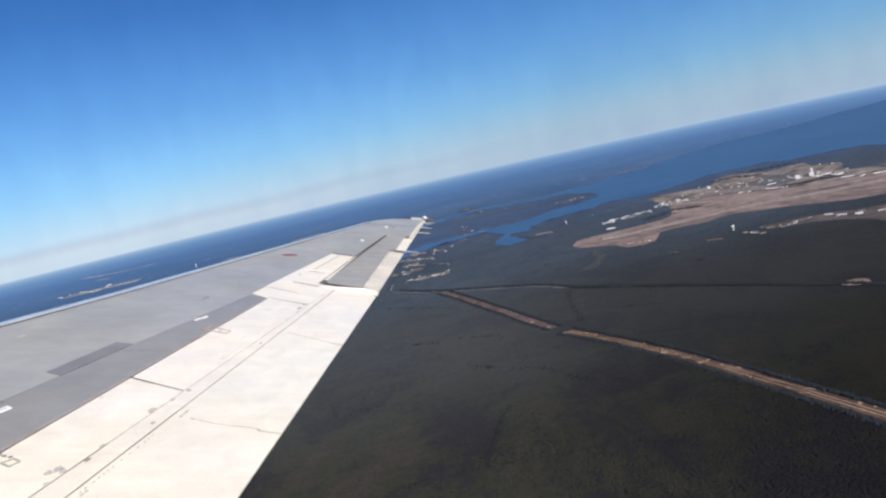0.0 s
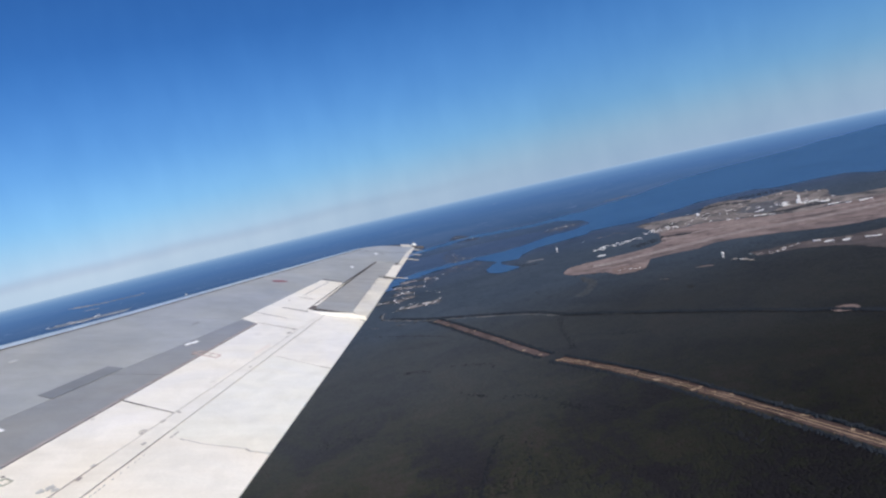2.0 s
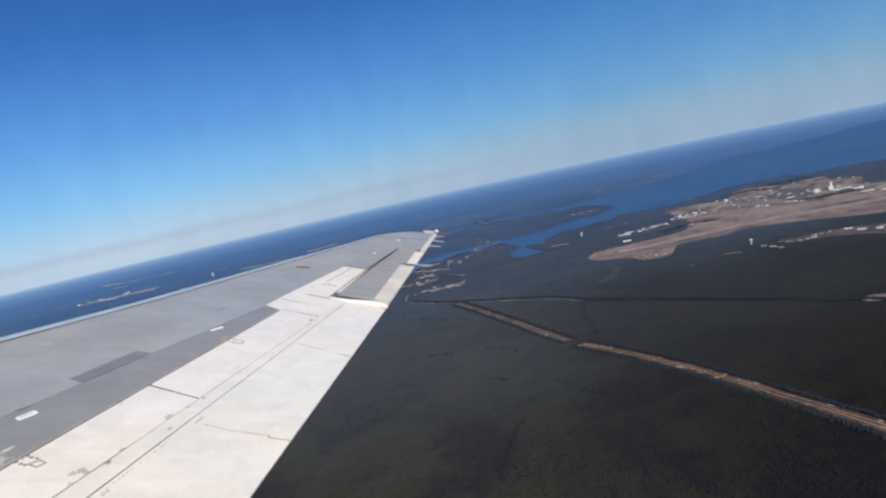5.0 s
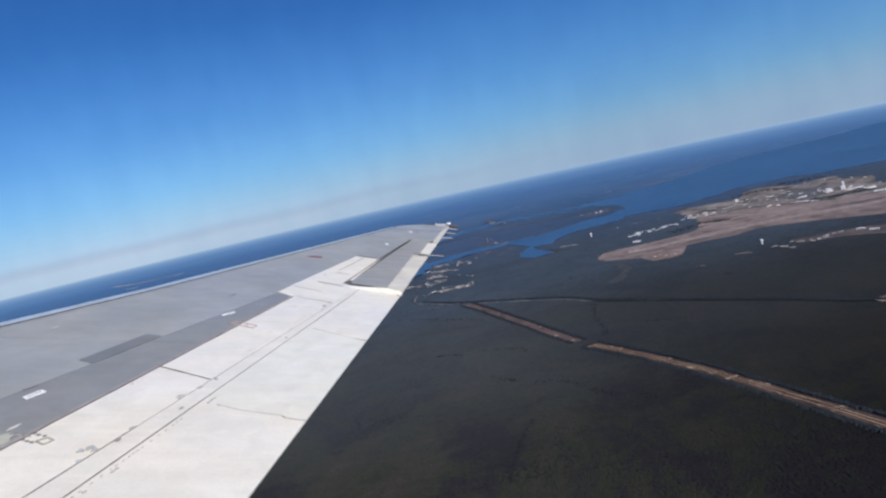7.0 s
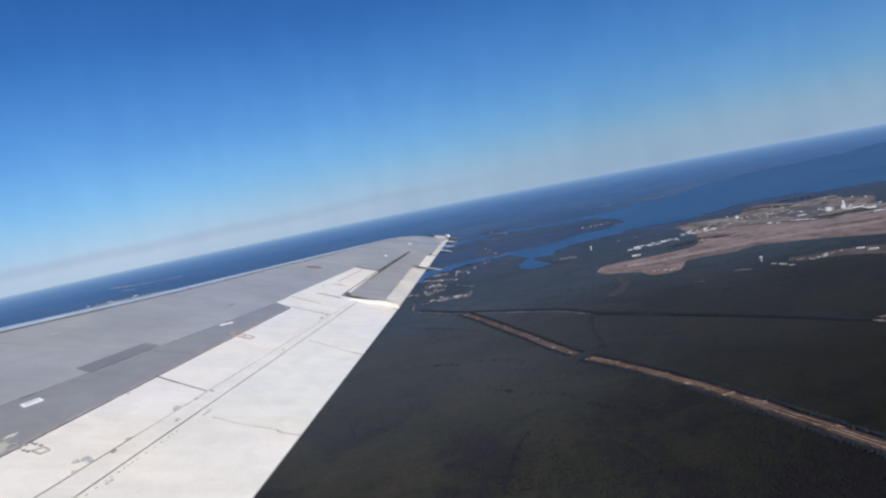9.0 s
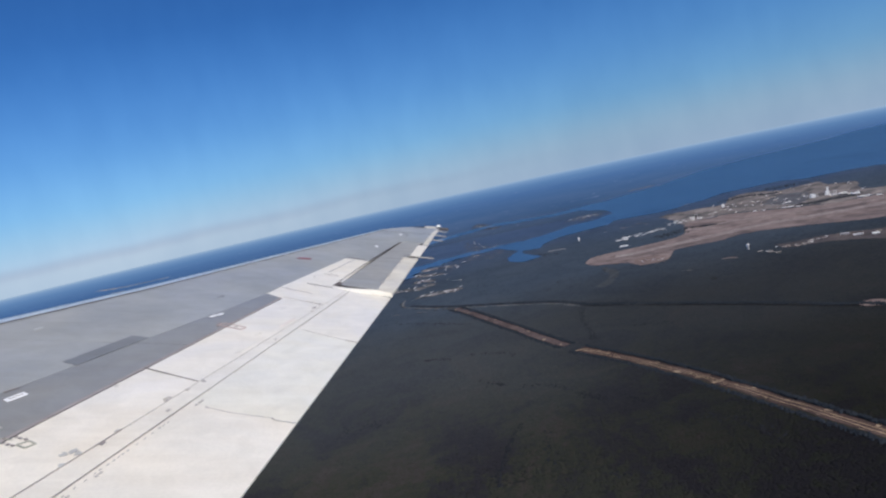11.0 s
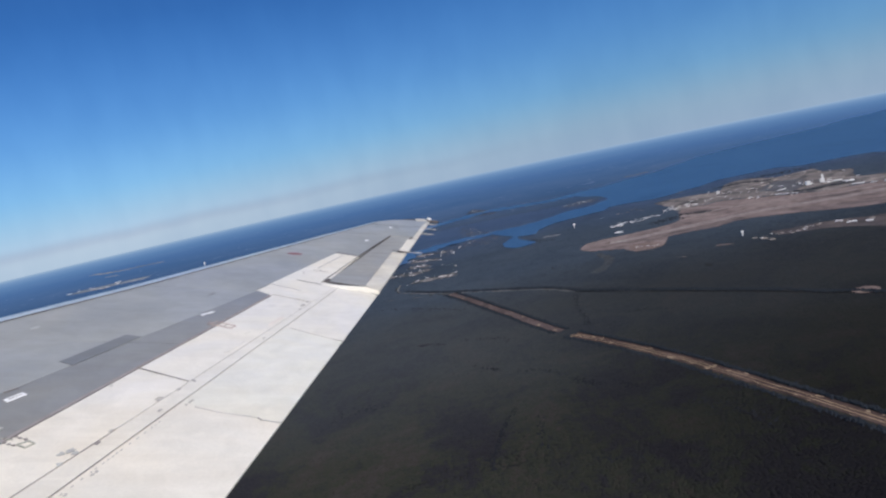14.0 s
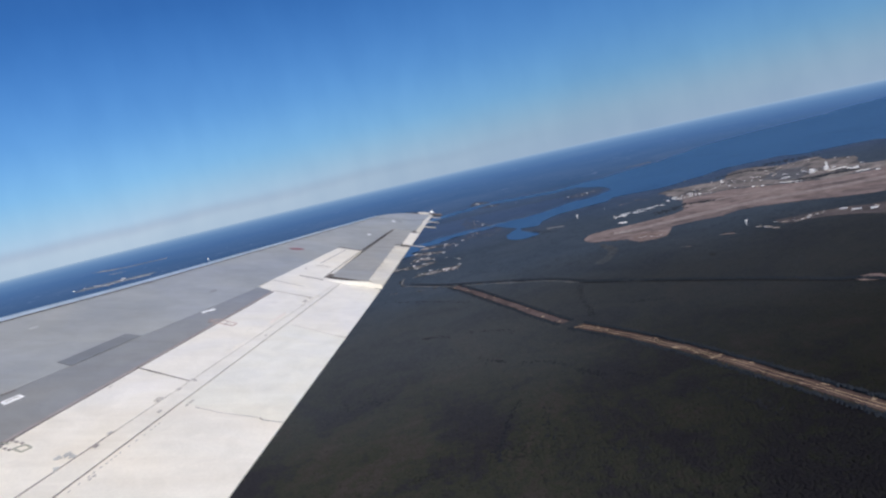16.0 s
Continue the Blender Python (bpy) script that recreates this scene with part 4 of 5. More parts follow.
mark("walkway_patch", [(5.04, 1.551), (5.749, 1.265), (5.79, 1.393), (5.107, 1.66)], PATCH, "dark slate patch on the wing skin", dz=0.0015, n=6)
LABEL_PLATE = mark("service_label", [(4.363, 1.696), (4.492, 1.636), (4.523, 1.675), (4.40, 1.733)], LABEL, "small white stencilled label")
for k in range(4):
    u0, u1 = 0.16 + 0.18 * k, 0.16 + 0.18 * k + 0.13
    p, q = along((4.382, 1.714), (4.508, 1.655), u0), along((4.382, 1.714), (4.508, 1.655), u1)
    mark("label_text", [(p[0] - 0.004, p[1] - 0.005), (q[0] - 0.004, q[1] - 0.005), (q[0] + 0.004, q[1] + 0.005), (p[0] + 0.004, p[1] + 0.005)], GREYLINE, "grey unreadable bar on a label", dz=0.006, n=1, parent=LABEL_PLATE)
mark("service_label", [(6.44, 0.899), (6.52, 0.855), (6.545, 0.882), (6.465, 0.923)], LABEL, "small white stencilled label")
mark("service_label", [(6.50, 0.848), (6.575, 0.81), (6.60, 0.838), (6.525, 0.876)], LABEL, "small white stencilled label", dz=0.0045)


def blot(name, x, y, lx, ly, mat, label, rise=0.003, n=18):
    """A flat painted mark with a soft round outline."""
    bm = bmesh.new()
    ring = [(x + 0.5 * lx * math.cos(2 * math.pi * k / n), y + 0.5 * ly * math.sin(2 * math.pi * k / n)) for k in range(n)]
    up = [bm.verts.new((u, v, top(u, v) + rise)) for u, v in ring]
    low = [bm.verts.new((u, v, top(u, v) + 0.0005)) for u, v in ring]
    bm.faces.new(up)
    for k in range(n):
        bm.faces.new((up[k], low[k], low[(k + 1) % n], up[(k + 1) % n]))
    bmesh.ops.recalc_face_normals(bm, faces=bm.faces)
    return part(name, bm, mat, WING, label)


blot("red_mark", 9.75, 0.16, 0.14, 0.21, RED, "faded dark red stencil")
blot("scuff", 13.0, -1.66, 0.5, 0.10, SKIN_AFT, "dull scuff near the wing tip", 0.0025)
blot("inspection_cap", 12.855, -1.541, 0.15, 0.06, LABEL, "small white inspection cap", 0.006)
blot("inspection_cap", 11.224, -0.959, 0.13, 0.06, LABEL, "small white inspection cap", 0.006)


def seam(p, q, w=0.012, mat=SEAM, name="seam", dz=0.007, parent=WING):
    d = Vector((q[0] - p[0], q[1] - p[1])).normalized() * (w / 2)
    return mark(name, [(p[0] + d.y, p[1] - d.x), (q[0] + d.y, q[1] - d.x), (q[0] - d.y, q[1] + d.x), (p[0] - d.y, p[1] + d.x)], mat, "", dz, 4, parent)


# worn outline of a service box on the spoiler's front edge
BOX = [(6.175, 0.80), (6.054, 0.606), (6.131, 0.575), (6.25, 0.755)]
for p, q in zip(BOX, BOX[1:] + BOX[:1]):
    seam(p, q, 0.010, REDDISH, "stencil_line", 0.0055)
seam(along(BOX[0], BOX[1], 0.62), along(BOX[3], BOX[2], 0.62), 0.009, RUST, "stencil_line", 0.0055)
blot("scuff", 6.20, 0.80, 0.13, 0.05, EDGEWEAR, "brownish scuff on the panel edge", 0.005)
# joints of the white panels
seam((3.0, line_v(3.0)), (4.0, line_v(4.0)), 0.005, EDGEWEAR, "seam", 0.0015)
seam((4.0, line_v(4.0)), (7.1, line_v(7.1)), 0.005, PALELINE, "seam", 0.0015)
seam((3.0, line_a(3.0) + 0.012), (7.34, line_a(7.34) + 0.012), 0.024, EDGEWEAR, "worn_edge", 0.002)
seam((3.0, line_b(3.0)), (3.9, line_b(3.9)), 0.004, EDGEWEAR, "seam", -0.002)
seam((3.9, line_b(3.9)), (4.45, line_b(4.45)), 0.005, EDGEWEAR, "seam", -0.002)
seam((4.45, line_b(4.45)), (7.9, line_b(7.9)), 0.006, GREYLINE, "seam", -0.002)
seam((5.01, 1.117), (4.89, 0.93), 0.008, SEAM, "seam", 0.0035)
seam((4.89, 0.93), (4.765, 0.738), 0.007, EDGEWEAR, "seam", 0.0035)
seam((4.80, 0.72), (4.76, 0.695), 0.02, GREYLINE, "fastener", 0.0035)
seam((7.38, 0.33), (7.12, -0.04), 0.006, RUST, "seam", 0.0045)
seam((7.94, -0.21), (7.66, -0.80), 0.012, SEAM, "seam", 0.001)
# joint between the flaps, with its stepped end
seam((4.33, 0.61), (4.255, 0.48), 0.003, PALELINE, "seam", -0.003)
seam((4.255, 0.48), (4.178, 0.228), 0.003, PALELINE, "seam", -0.003)
seam((4.175, 0.235), (4.143, 0.215), 0.007, EDGEWEAR, "seam", -0.003)
seam((4.145, 0.22), (4.105, 0.09), 0.005, GREYLINE, "seam", -0.003)
seam((4.338, 0.628), (4.322, 0.605), 0.008, GREYLINE, "fastener", -0.003)
seam((6.15, 0.11), (5.87, -0.24), 0.003, PALELINE, "seam", -0.003)
seam((5.86, -0.25), (5.795, -0.35), 0.007, RUST, "seam", -0.003)
for x0, x1 in zip(JOINT, JOINT[1:]):
    seam((x0, nose(x0) - 0.043), (x1, nose(x1) - 0.043), 0.016, SEAM, "seam", 0.0045)
    seam((x0, le(x0) - 0.03 * (le(x0) - te(x0))), (x1, le(x1) - 0.03 * (le(x1) - te(x1))), 0.034, SLATLINE, "seam", 0.0085)
    seam((x0, nose(x0) - 0.022), (x1, nose(x1) - 0.022), 0.025, METAL, "slat_edge_strip", 0.004)
# slots and hinge gaps of the outer panels
seam((7.846, 0.371), (7.60, 0.042), 0.012, GREYLINE)
seam((8.107, 0.091), (7.927, -0.192), 0.012, SEAM)
seam((8.717, -0.10), (8.619, -0.273), 0.016, RUST)
seam((8.832, -0.159), (9.81, -0.515), 0.016, GREYLINE)
seam((10.01, -0.43), (9.835, -0.71), 0.020)
seam((8.05, -0.195), (9.78, -0.728), 0.010)
seam((9.78, -0.728), (11.85, -1.416), 0.02)
seam((8.05, -0.235), (8.24, -0.29), 0.05, SEAM)
for x, w in ((8.35, 0.03), (8.78, 0.045), (9.02, 0.03), (9.34, 0.045), (9.80, 0.03), (10.05, 0.03)):
    seam((x, te(x) + 0.205), (x + 0.04, te(x) + 0.23), w, FASTENER, "hinge_fitting", parent=AIL)
seam((10.37, te(10.37) + 0.01), (10.41, te(10.41) + 0.24), 0.022)
seam((11.63, te(11.63) + 0.01), (11.66, te(11.66) + 0.16), 0.03)
# fasteners and worn spots at the inboard panels
for x, y in ((3.885, 1.555), (3.864, 1.509), (3.887, 1.465), (3.868, 1.439), (3.855, 1.407), (3.811, 1.493), (3.793, 1.464), (3.780, 1.438)):
    seam((x - 0.007, y + 0.004), (x + 0.007, y - 0.004), 0.014, RIVET, "fastener")
PLATE = [(3.794, 1.427), (3.756, 1.375), (3.808, 1.346), (3.839, 1.385)]
for p, q in zip(PLATE, PLATE[1:] + PLATE[:1]):
    seam(p, q, 0.010, GREENISH, "stencil_line", 0.0055)
seam((3.875, 1.56), (3.85, 1.47), 0.008, GREENISH, "stencil_line", 0.0055)
for i in range(4):
    seam((4.507 + 0.022 * i, 1.772 - 0.014 * i), (4.52 + 0.022 * i, 1.764 - 0.014 * i), 0.012, RIVET, "fastener")
for x, y, l, w in ((4.61, 0.775, 0.035, 0.022), (4.415, 0.859, 0.03, 0.016), (4.46, 0.848, 0.02, 0.012), (4.259, 0.818, 0.03, 0.016), (4.653, 1.198, 0.02, 0.010), (3.969, 1.014, 0.03, 0.016), (6.962, 0.009, 0.07, 0.028), (7.119, -0.044, 0.06, 0.024), (6.80, 0.03, 0.03, 0.016), (5.80, 0.31, 0.03, 0.014)):
    seam((x - l / 2, y + 0.35 * l / 2), (x + l / 2, y - 0.35 * l / 2), w, FASTENER, "fastener", 0.005)
rnd = random.Random(4)
x = 3.05
while x < 4.1:
    y = line_b(x) - 0.035
    seam((x, y), (x + 0.016, y - 0.005), 0.004, FASTENER if x < 3.6 else GREYLINE, "fastener", -0.003)
    x += 0.028 + 0.05 * rnd.random()
for x in (3.28, 3.47, 3.50, 4.36, 4.40, 4.43):
    y = line_b(x) - 0.055
    seam((x, y), (x + 0.02, y - 0.007), 0.011, FASTENER, "fastener", -0.003)


def chip(x, y, l, w, mat=None, rise=0.0045):
    """A ragged flake of lost paint, drawn out along the span."""
    bm = bmesh.new()
    n = 13
    pts = []
    for k in range(n):
        a, q = 2 * math.pi * k / n, rnd.uniform(0.45, 1.15)
        u, v = 0.5 * l * q * math.cos(a), 0.5 * w * q * math.sin(a)
        px, py = x + 0.94 * u + 0.33 * v, y - 0.33 * u + 0.94 * v
        pts.append((px, py))
    up = [bm.verts.new((px, py, top(px, py) + rise)) for px, py in pts]
    low = [bm.verts.new((px, py, top(px, py) + 0.001)) for px, py in pts]
    bm.faces.new(up)
    for k in range(n):
        bm.faces.new((up[k], low[k], low[(k + 1) % n], up[(k + 1) % n]))
    bmesh.ops.recalc_face_normals(bm, faces=bm.faces)
    return part("chipped_paint", bm, mat or RUST, WING)


for x, y, l, w, mat in ((3.683, 1.18, 0.05, 0.035, CHIPGREY), (3.72, 1.145, 0.075, 0.035, CHIPGREY), (3.70, 1.115, 0.05, 0.045, CHIPGREY), (3.57, 1.15, 0.05, 0.035, CHIPGREY), (3.814, 1.04, 0.05, 0.018, EDGEWEAR),
                        (4.45, 0.87, 0.06, 0.02, RUST), (8.5, 0.02, 0.10, 0.03, RUST), (8.7, -0.18, 0.08, 0.02, RUST), (3.96, 1.60, 0.10, 0.03, PALELINE),
                        (3.80, 1.60, 0.20, 0.10, GREENISH), (5.95, 0.46, 0.12, 0.03, SHROUD), (6.9, 0.30, 0.2, 0.05, SHROUD),
                        (5.55, 0.52, 0.34, 0.06, SHROUD), (6.35, 0.24, 0.4, 0.06, PINKISH), (7.3, 0.93, 0.18, 0.05, SKIN_AFT), (5.9, 2.1, 0.10, 0.04, FAINT), (4.9, 2.2, 0.09, 0.03, FAINT)):
    chip(x, y, l, w, mat, 0.0035 if mat in (PINKISH, SHROUD, SKIN_AFT, FAINT, GREENISH) else 0.005)


def rod(p, q, r, name, mat, label, sides=6):
    bm = bmesh.new()
    a, b = Vector(p), Vector(q)
    d = (b - a).normalized()
    u = d.orthogonal().normalized()
    w = d.cross(u)
    rings = []
    for c, rr in ((a, r), (a.lerp(b, 0.6), r * 0.8), (b, r * 0.45)):
        rings.append([bm.verts.new(c + rr * (math.cos(2 * math.pi * i / sides) * u + math.sin(2 * math.pi * i / sides) * w)) for i in range(sides)])
    for s, t in zip(rings, rings[1:]):
        for i in range(sides):
            bm.faces.new((s[i], s[(i + 1) % sides], t[(i + 1) % sides], t[i]))
    bm.faces.new(rings[0][::-1])
    bm.faces.new(rings[-1])
    return part(name, bm, mat, WING, label)


for x, l, r in ((10.45, 0.22, 0.010), (12.45, 0.22, 0.012), (13.12, 0.22, 0.012), (13.80, 0.20, 0.012)):
    z = top(x, te(x)) - 0.008
    rod((x, te(x) + 0.06, z), (x - 0.02, te(x) - l, z - 0.01), r, "static_discharger", ROD, "thin pale static discharge wick", 5)
# tip lamp: bright lens block over a dark base, with a pale cap along the tip
zt = top(TIP - 0.1, te(TIP))
bm = bmesh.new()
bmesh.ops.create_cube(bm, size=1.0)
bmesh.ops.transform(bm, matrix=Matrix.Translation((TIP - 0.10, te(TIP) + 0.07, zt + 0.01)) @ Matrix.Diagonal((0.12, 0.12, 0.07, 1)), verts=bm.verts)
bmesh.ops.bevel(bm, geom=bm.edges[:], offset=0.03, segments=3, affect="EDGES")
LAMP = part("tip_lamp", bm, LENS, WING, "clear rounded lamp at the wing tip", True)
bm = bmesh.new()
bmesh.ops.create_cube(bm, size=1.0)
bmesh.ops.transform(bm, matrix=Matrix.Translation((TIP - 0.08, te(TIP) + 0.0, zt - 0.035)) @ Matrix.Diagonal((0.16, 0.30, 0.05, 1)), verts=bm.verts)
bmesh.ops.bevel(bm, geom=bm.edges[:], offset=0.015, segments=2, affect="EDGES")
part("lamp_housing", bm, SEAM, LAMP, "dark lamp housing under the tip")
slab("tip_cap", [(TIP - 0.28, te(TIP) + 0.14), (TIP - 0.02, te(TIP) + 0.14), (TIP - 0.05, te(TIP) + 0.36), (TIP - 0.28, te(TIP) + 0.36)], CREAM, "pale cap beside the tip lamp", dz=0.004, nx=4, ny=3)

# ---------------------------------------------------------------- buildings
def box_mesh(name, lx, ly, z0, z1, mat):
    bm = bmesh.new()
    bmesh.ops.create_cube(bm, size=1.0)
    bmesh.ops.transform(bm, matrix=Matrix.Translation((0, 0, (z0 + z1) / 2)) @ Matrix.Diagonal((lx, ly, z1 - z0, 1)), verts=bm.verts)
    return bm


def gable(lx, ly, z0, z1, over=0.4):
    bm = bmesh.new()
    a, b = lx / 2 + over, ly / 2 + over
    lo = [bm.verts.new(p) for p in ((-a, -b, z0), (a, -b, z0), (a, b, z0), (-a, b, z0))]
    hi = [bm.verts.new(p) for p in ((-a, 0, z1), (a, 0, z1))]
    for f in ((lo[0], lo[1], hi[1], hi[0]), (lo[2], lo[3], hi[0], hi[1]), (lo[1], lo[2], hi[1]), (lo[3], lo[0], hi[0]), tuple(lo[::-1])):
        bm.faces.new(f)
    return bm


def building(name, lx, ly, h, rise, wall, roof, label, category, group, doors=0):
    ob = new(name)
    tagged(ob, label, category, group)
    part("wall", box_mesh("wall", lx, ly, -0.6, h, wall), wall, ob)
    part("roof", gable(lx, ly, h + 0.02, h + rise), roof, ob)
    for i in range(doors):
        bm = box_mesh("window", lx / doors * 0.55, 0.12, h * 0.25, h * 0.75, DARKGLASS)
        bmesh.ops.translate(bm, vec=(lx * ((i + 0.5) / doors - 0.5), -ly / 2 - 0.03, 0), verts=bm.verts)
        part("window", bm, DARKGLASS, ob)
    return ob


def at(x, y, z, turn):
    return pose(x, y, z, 0, 0, turn)


rnd = random.Random(11)
HANGAR = building("hangar", 30, 9, 3.6, 1.4, WALL_W, ROOF_W, "long white metal hangar beside the airfield", "hangar", "airfield buildings", 3)
SHED = building("storage_shed", 14, 6, 2.6, 1.1, WALL_T, ROOF_W, "small shed with a white metal roof", "shed", "airfield buildings", 2)
HALL = building("flat_hall", 26, 8, 3.2, 0.6, WALL_T, ROOF_T, "low tan hall with a flat roof", "hall", "airfield buildings", 3)
HOUSE_A = building("house", 18, 6, 2.8, 1.6, WALL_W, ROOF_D, "small white house with a grey shingle roof", "house", "village houses", 2)
HOUSE_B = building("house", 16, 6.5, 2.8, 1.7, WALL_T, ROOF_T, "small tan house with a brown roof", "house", "village houses", 2)
HOUSE_C = building("house", 22, 6, 2.6, 1.3, WALL_W, ROOF_W, "pale house with a light metal roof", "house", "village houses", 2)
HOUSE_D = building("row_house", 34, 8, 2.4, 1.4, WALL_W, ROOF_W, "long low white row house with a pale roof", "house", "village houses", 4)

first = {}


def put(ob, x, y, z, turn, scale=1.0):
    m = at(x, y, z, turn)
    if ob not in first:
        first[ob] = True
        ob.matrix_basis = m
        ob.scale = (scale, scale, scale)
        return ob
    c = copy_thing(ob, m)
    c.scale = (scale, scale, scale)
    return c


def along_line(kinds, pts, n, spread, z, turn, s0, s1):
    line = smooth_line(pts, 1.0)
    for i in range(n):
        x, y = line[int((i + 0.9 * rnd.random()) / n * (len(line) - 1))]
        put(rnd.choice(kinds), x + spread * rnd.uniform(-1, 1), y + 2.5 * spread * rnd.uniform(-1, 1), z, turn + rnd.uniform(-8, 8), rnd.uniform(s0, s1))


# rows of white buildings at the wood's edge, then the base, and the sheds on the near side
along_line([HANGAR, SHED], [(341, 1237), (363, 1243), (401, 1245), (442, 1254)], 35, 6, 1.0, 4, 0.12, 0.26)
along_line([HANGAR, SHED, HOUSE_C], [(460, 1289), (492, 1298), (535, 1294)], 30, 9, 1.0, 4, 0.12, 0.26)
along_line([HANGAR], [(324, 1164), (338, 1163)], 7, 2, 1.0, 6, 0.16, 0.27)
along_line([SHED, HOUSE_C], [(588, 1393), (612, 1387), (588, 1330)], 7, 6, 1.0, 12, 0.14, 0.30)
along_line([SHED, HOUSE_C, HALL], [(526, 1324), (570, 1297), (641, 1327), (681, 1338)], 27, 16, 1.0, 12, 0.10, 0.24)
along_line([HANGAR, HALL], [(594, 1229), (608, 1211)], 5, 2, 1.0, 0, 0.15, 0.27)
along_line([HANGAR, SHED], [(630, 1202), (644, 1182), (655, 1174)], 11, 4, 1.0, -4, 0.15, 0.30)
along_line([HANGAR, HALL, SHED], [(646, 1260), (693, 1276), (716, 1260), (751, 1229), (786, 1218)], 32, 19, 1.0, -4, 0.12, 0.32)
along_line([HALL, SHED], [(627, 1344), (660, 1337), (737, 1397), (805, 1389), (833, 1313)], 19, 10, 1.0, 8, 0.14, 0.35)
along_line([HANGAR], [(725, 1205), (756, 1189), (741, 1110), (804, 1102)], 9, 6, 1.0, -10, 0.22, 0.48)
along_line([SHED, HALL], [(429, 894), (437, 874), (439, 851)], 8, 2, 0.95, -30, 0.12, 0.30)
along_line([HALL, HANGAR, SHED], [(459, 885), (479, 873), (494, 879), (524, 884)], 16, 3, 0.95, -35, 0.14, 0.30)
along_line([HANGAR, HALL], [(540, 871), (549, 858), (577, 840), (614, 813)], 11, 4, 0.95, -35, 0.18, 0.35)
along_line([SHED], [(304, 999), (324, 986), (336, 980)], 5, 2, 1.05, -20, 0.16, 0.28)
for pts, n in zip(VILLAGE, (18, 10, 15, 22, 7)):
    along_line([HOUSE_B, HOUSE_C, HOUSE_C, HOUSE_D, HOUSE_D], pts, n, 8, 1.1, 10, 0.06, 0.19)
along_line([HOUSE_A, HOUSE_C], [(14, 1248), (30, 1219), (47, 1189)], 7, 4, 0.3, 15, 0.14, 0.30)
along_line([HOUSE_A, HOUSE_B, HOUSE_C], [(20, 1335), (47, 1376), (90, 1443), (101, 1530), (138, 1529), (101, 1720)], 20, 10, 0.75, 35, 0.14, 0.34)
along_line([HOUSE_C, HOUSE_A], [(160, 2125), (181, 2021), (199, 1952)], 10, 5, 0.98, 30, 0.15, 0.34)
along_line([HOUSE_C, HOUSE_A], [(371, 1728), (402, 1736), (434, 1721)], 9, 7, 0.98, 30, 0.15, 0.33)
along_line([HOUSE_A, HOUSE_C, HALL], [(-944, 1725), (-872, 1716), (-876, 1806), (-850, 1835)], 27, 14, 0.82, 10, 0.16, 0.45)
along_line([HOUSE_C, HALL, HANGAR], [(-1202, 2321), (-1134, 2302), (-1059, 2244), (-1061, 2380)], 15, 10, 0.82, 8, 0.18, 0.54)
along_line([HOUSE_C, HOUSE_B], [(-795, 1798), (-705, 1764), (-658, 1756), (-608, 1758)], 20, 12, 0.82, 8, 0.16, 0.45)
along_line([HOUSE_C, HOUSE_A, HANGAR], [(-810, 2091), (-578, 1828), (-530, 1874), (-522, 2014), (-451, 1987), (-440, 2164), (-347, 2077)], 42, 26, 0.82, 8, 0.16, 0.45)
along_line([HANGAR, HOUSE_C], [(-349, 2028), (-245, 2035), (-207, 2126)], 10, 10, 0.82, 8, 0.18, 0.54)
along_line([SHED, HOUSE_C], [(366, 1395), (362, 1392)], 2, 4, 0.1, 10, 0.19, 0.33)
along_line([HALL], [(576, 1518), (592, 1530)], 3, 2, 0.1, 10, 0.22, 0.41)


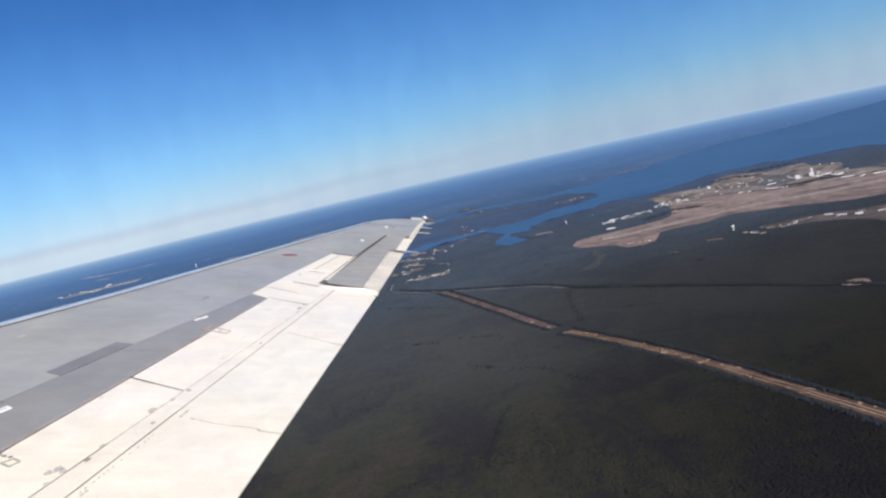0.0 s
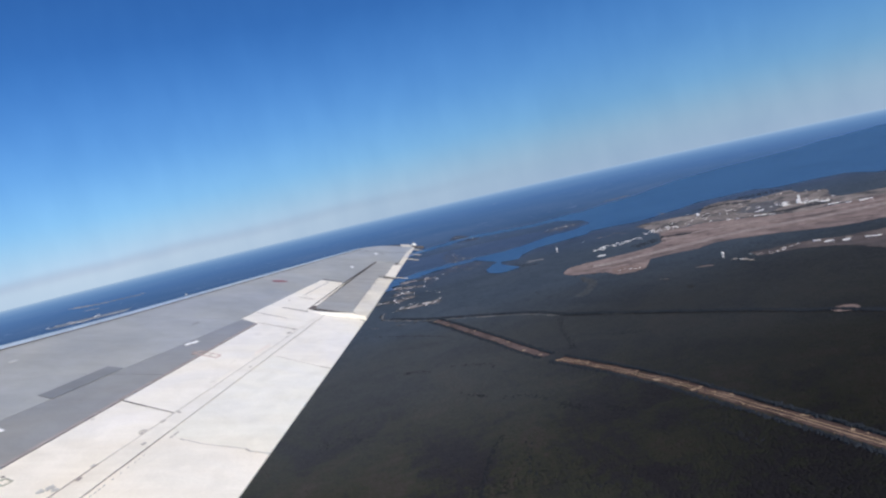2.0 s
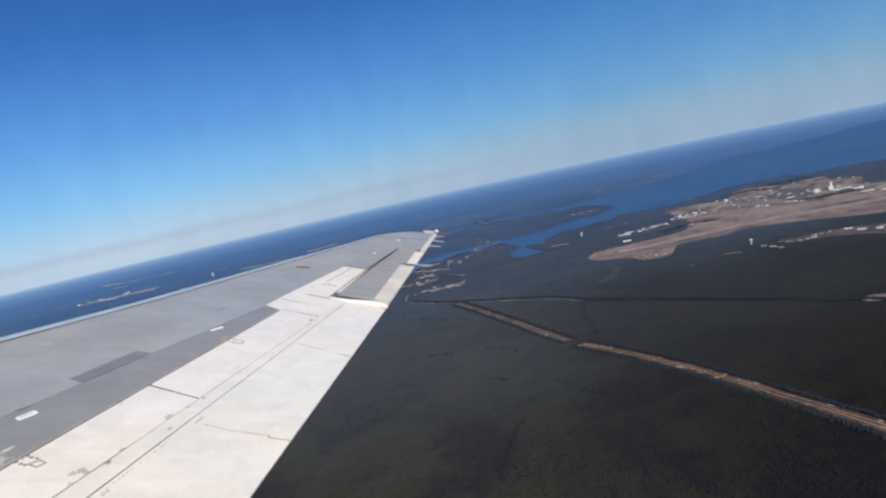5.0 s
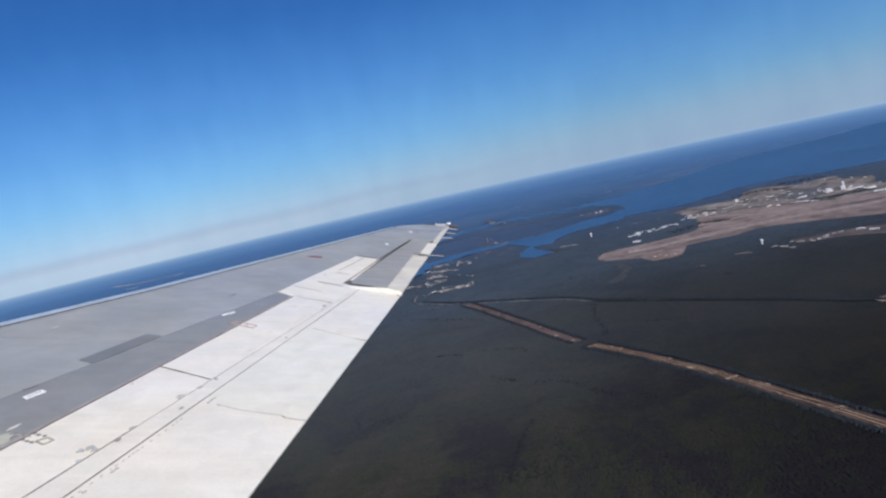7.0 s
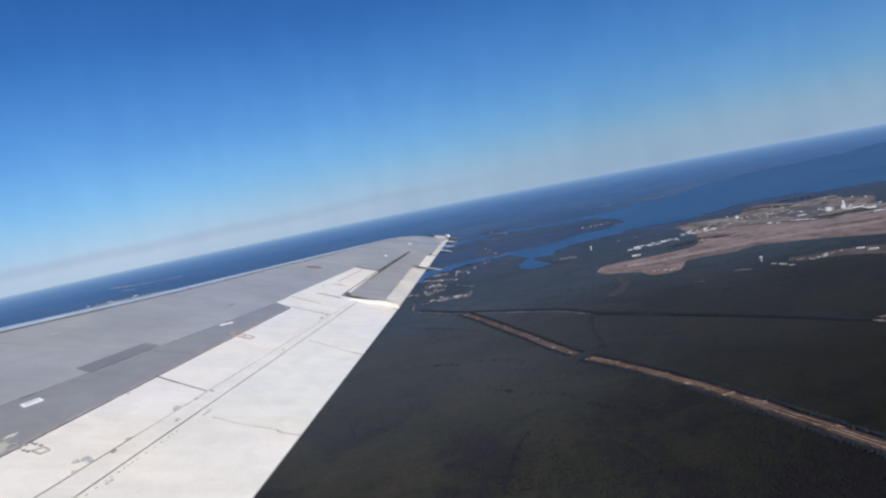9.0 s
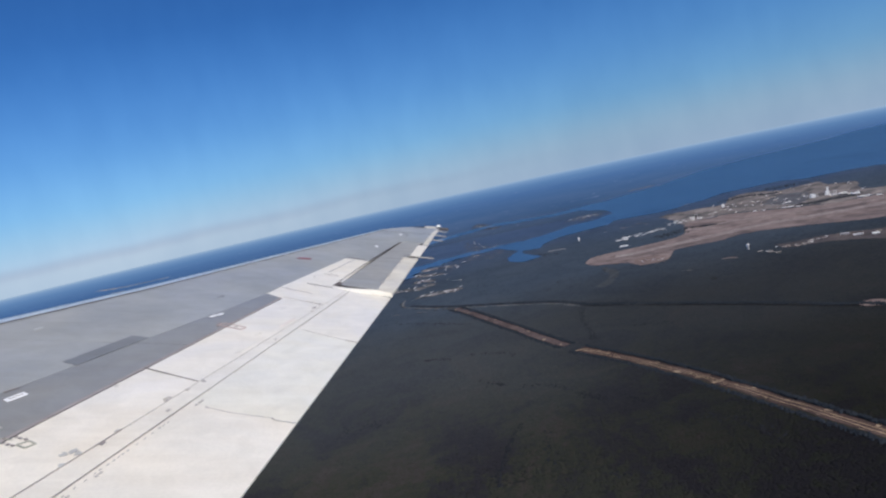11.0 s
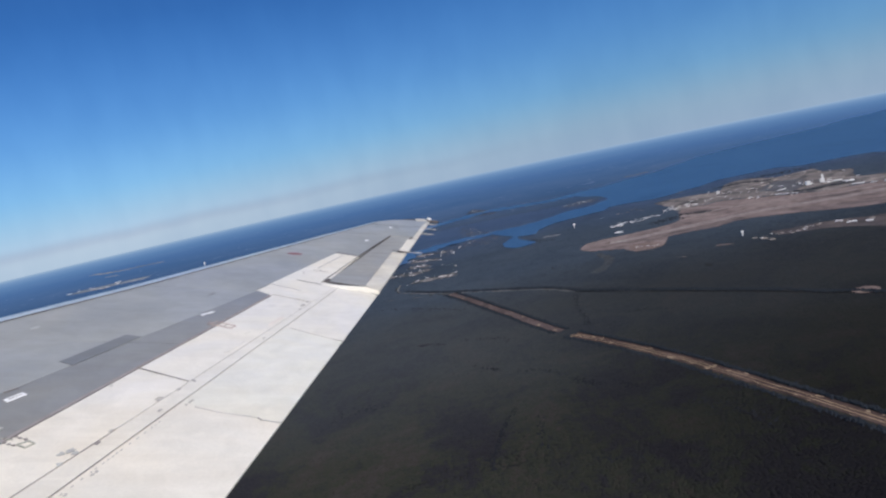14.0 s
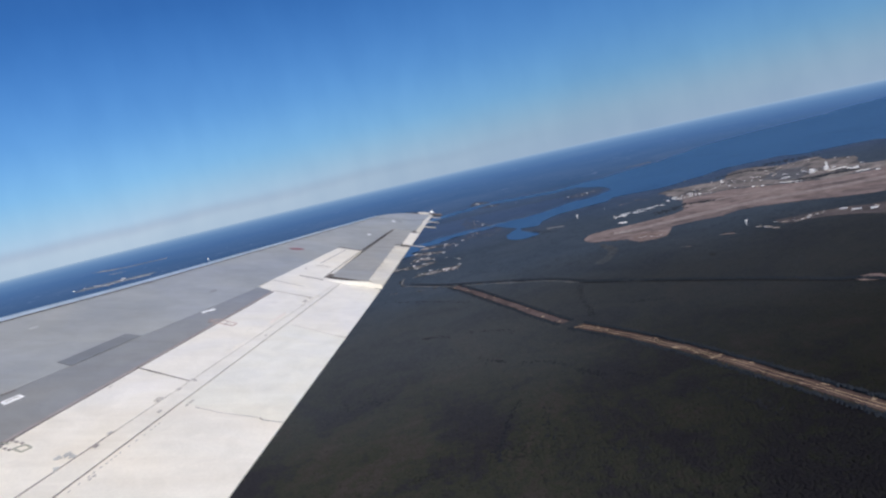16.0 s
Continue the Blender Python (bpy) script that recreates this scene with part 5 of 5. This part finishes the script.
# ---------------------------------------------------------------- towers and tall blocks
def tower(name, x, y, r, h, label, category):
    ob = new(name)
    tagged(ob, label, category)
    def lathe(profile, sides=14):
        bm = bmesh.new()
        rings = [[bm.verts.new((rr * math.cos(2 * math.pi * i / sides), rr * math.sin(2 * math.pi * i / sides), z)) for i in range(sides)] for rr, z in profile]
        for a, b in zip(rings, rings[1:]):
            for i in range(sides):
                bm.faces.new((a[i], a[(i + 1) % sides], b[(i + 1) % sides], b[i]))
        bm.faces.new(rings[-1])
        bm.faces.new(rings[0][::-1])
        return bm
    part("stem", lathe([(r * 0.5, 0), (r * 0.38, h * 0.3), (r * 0.38, h * 0.66)]), WALL_W, ob)
    part("head", lathe([(r * 0.4, h * 0.66), (r, h * 0.76), (r, h * 0.9), (r * 0.5, h)]), WALL_W, ob, "wide white head", True)
    ob.matrix_basis = pose(x, y, 0.0)
    return ob


tower("water_tower", *[(430, 919)][0], 2.0, 8, "white water tower at the field's edge", "water tower")
tower("water_tower", *[(-737, 2273)][0], 3.0, 12, "white water tower above a wooded town", "water tower")
tower("water_tower", *[(292, 1331)][0], 2.0, 9, "small white water tower by the cove", "water tower")
for (x, y), w, h in zip([(711, 1230), (736, 1226), (748, 1244), (601, 1363)], (8, 7, 3, 4), (6, 6, 11, 5)):
    ob = new("hangar_block")
    tagged(ob, "tall white block building on the base", "block", "tall base blocks")
    part("wall", box_mesh("wall", w, w * 0.8, 0, h, WALL_W), WALL_W, ob)
    part("roof", box_mesh("roof", w * 1.04, w * 0.84, h + 0.03, h + 0.6, ROOF_W), ROOF_W, ob)
    ob.matrix_basis = pose(x, y, 1.0, 0, 0, -20)

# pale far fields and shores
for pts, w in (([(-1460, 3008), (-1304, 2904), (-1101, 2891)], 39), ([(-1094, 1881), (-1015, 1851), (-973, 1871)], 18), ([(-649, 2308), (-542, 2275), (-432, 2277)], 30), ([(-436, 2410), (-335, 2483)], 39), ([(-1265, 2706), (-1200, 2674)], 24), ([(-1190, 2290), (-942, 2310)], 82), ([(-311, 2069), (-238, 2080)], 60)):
    ribbon("far_field", pts, w, 1.1, HAZEFIELD, "pale haze-grey open field among distant woods", "field", 30, 10)
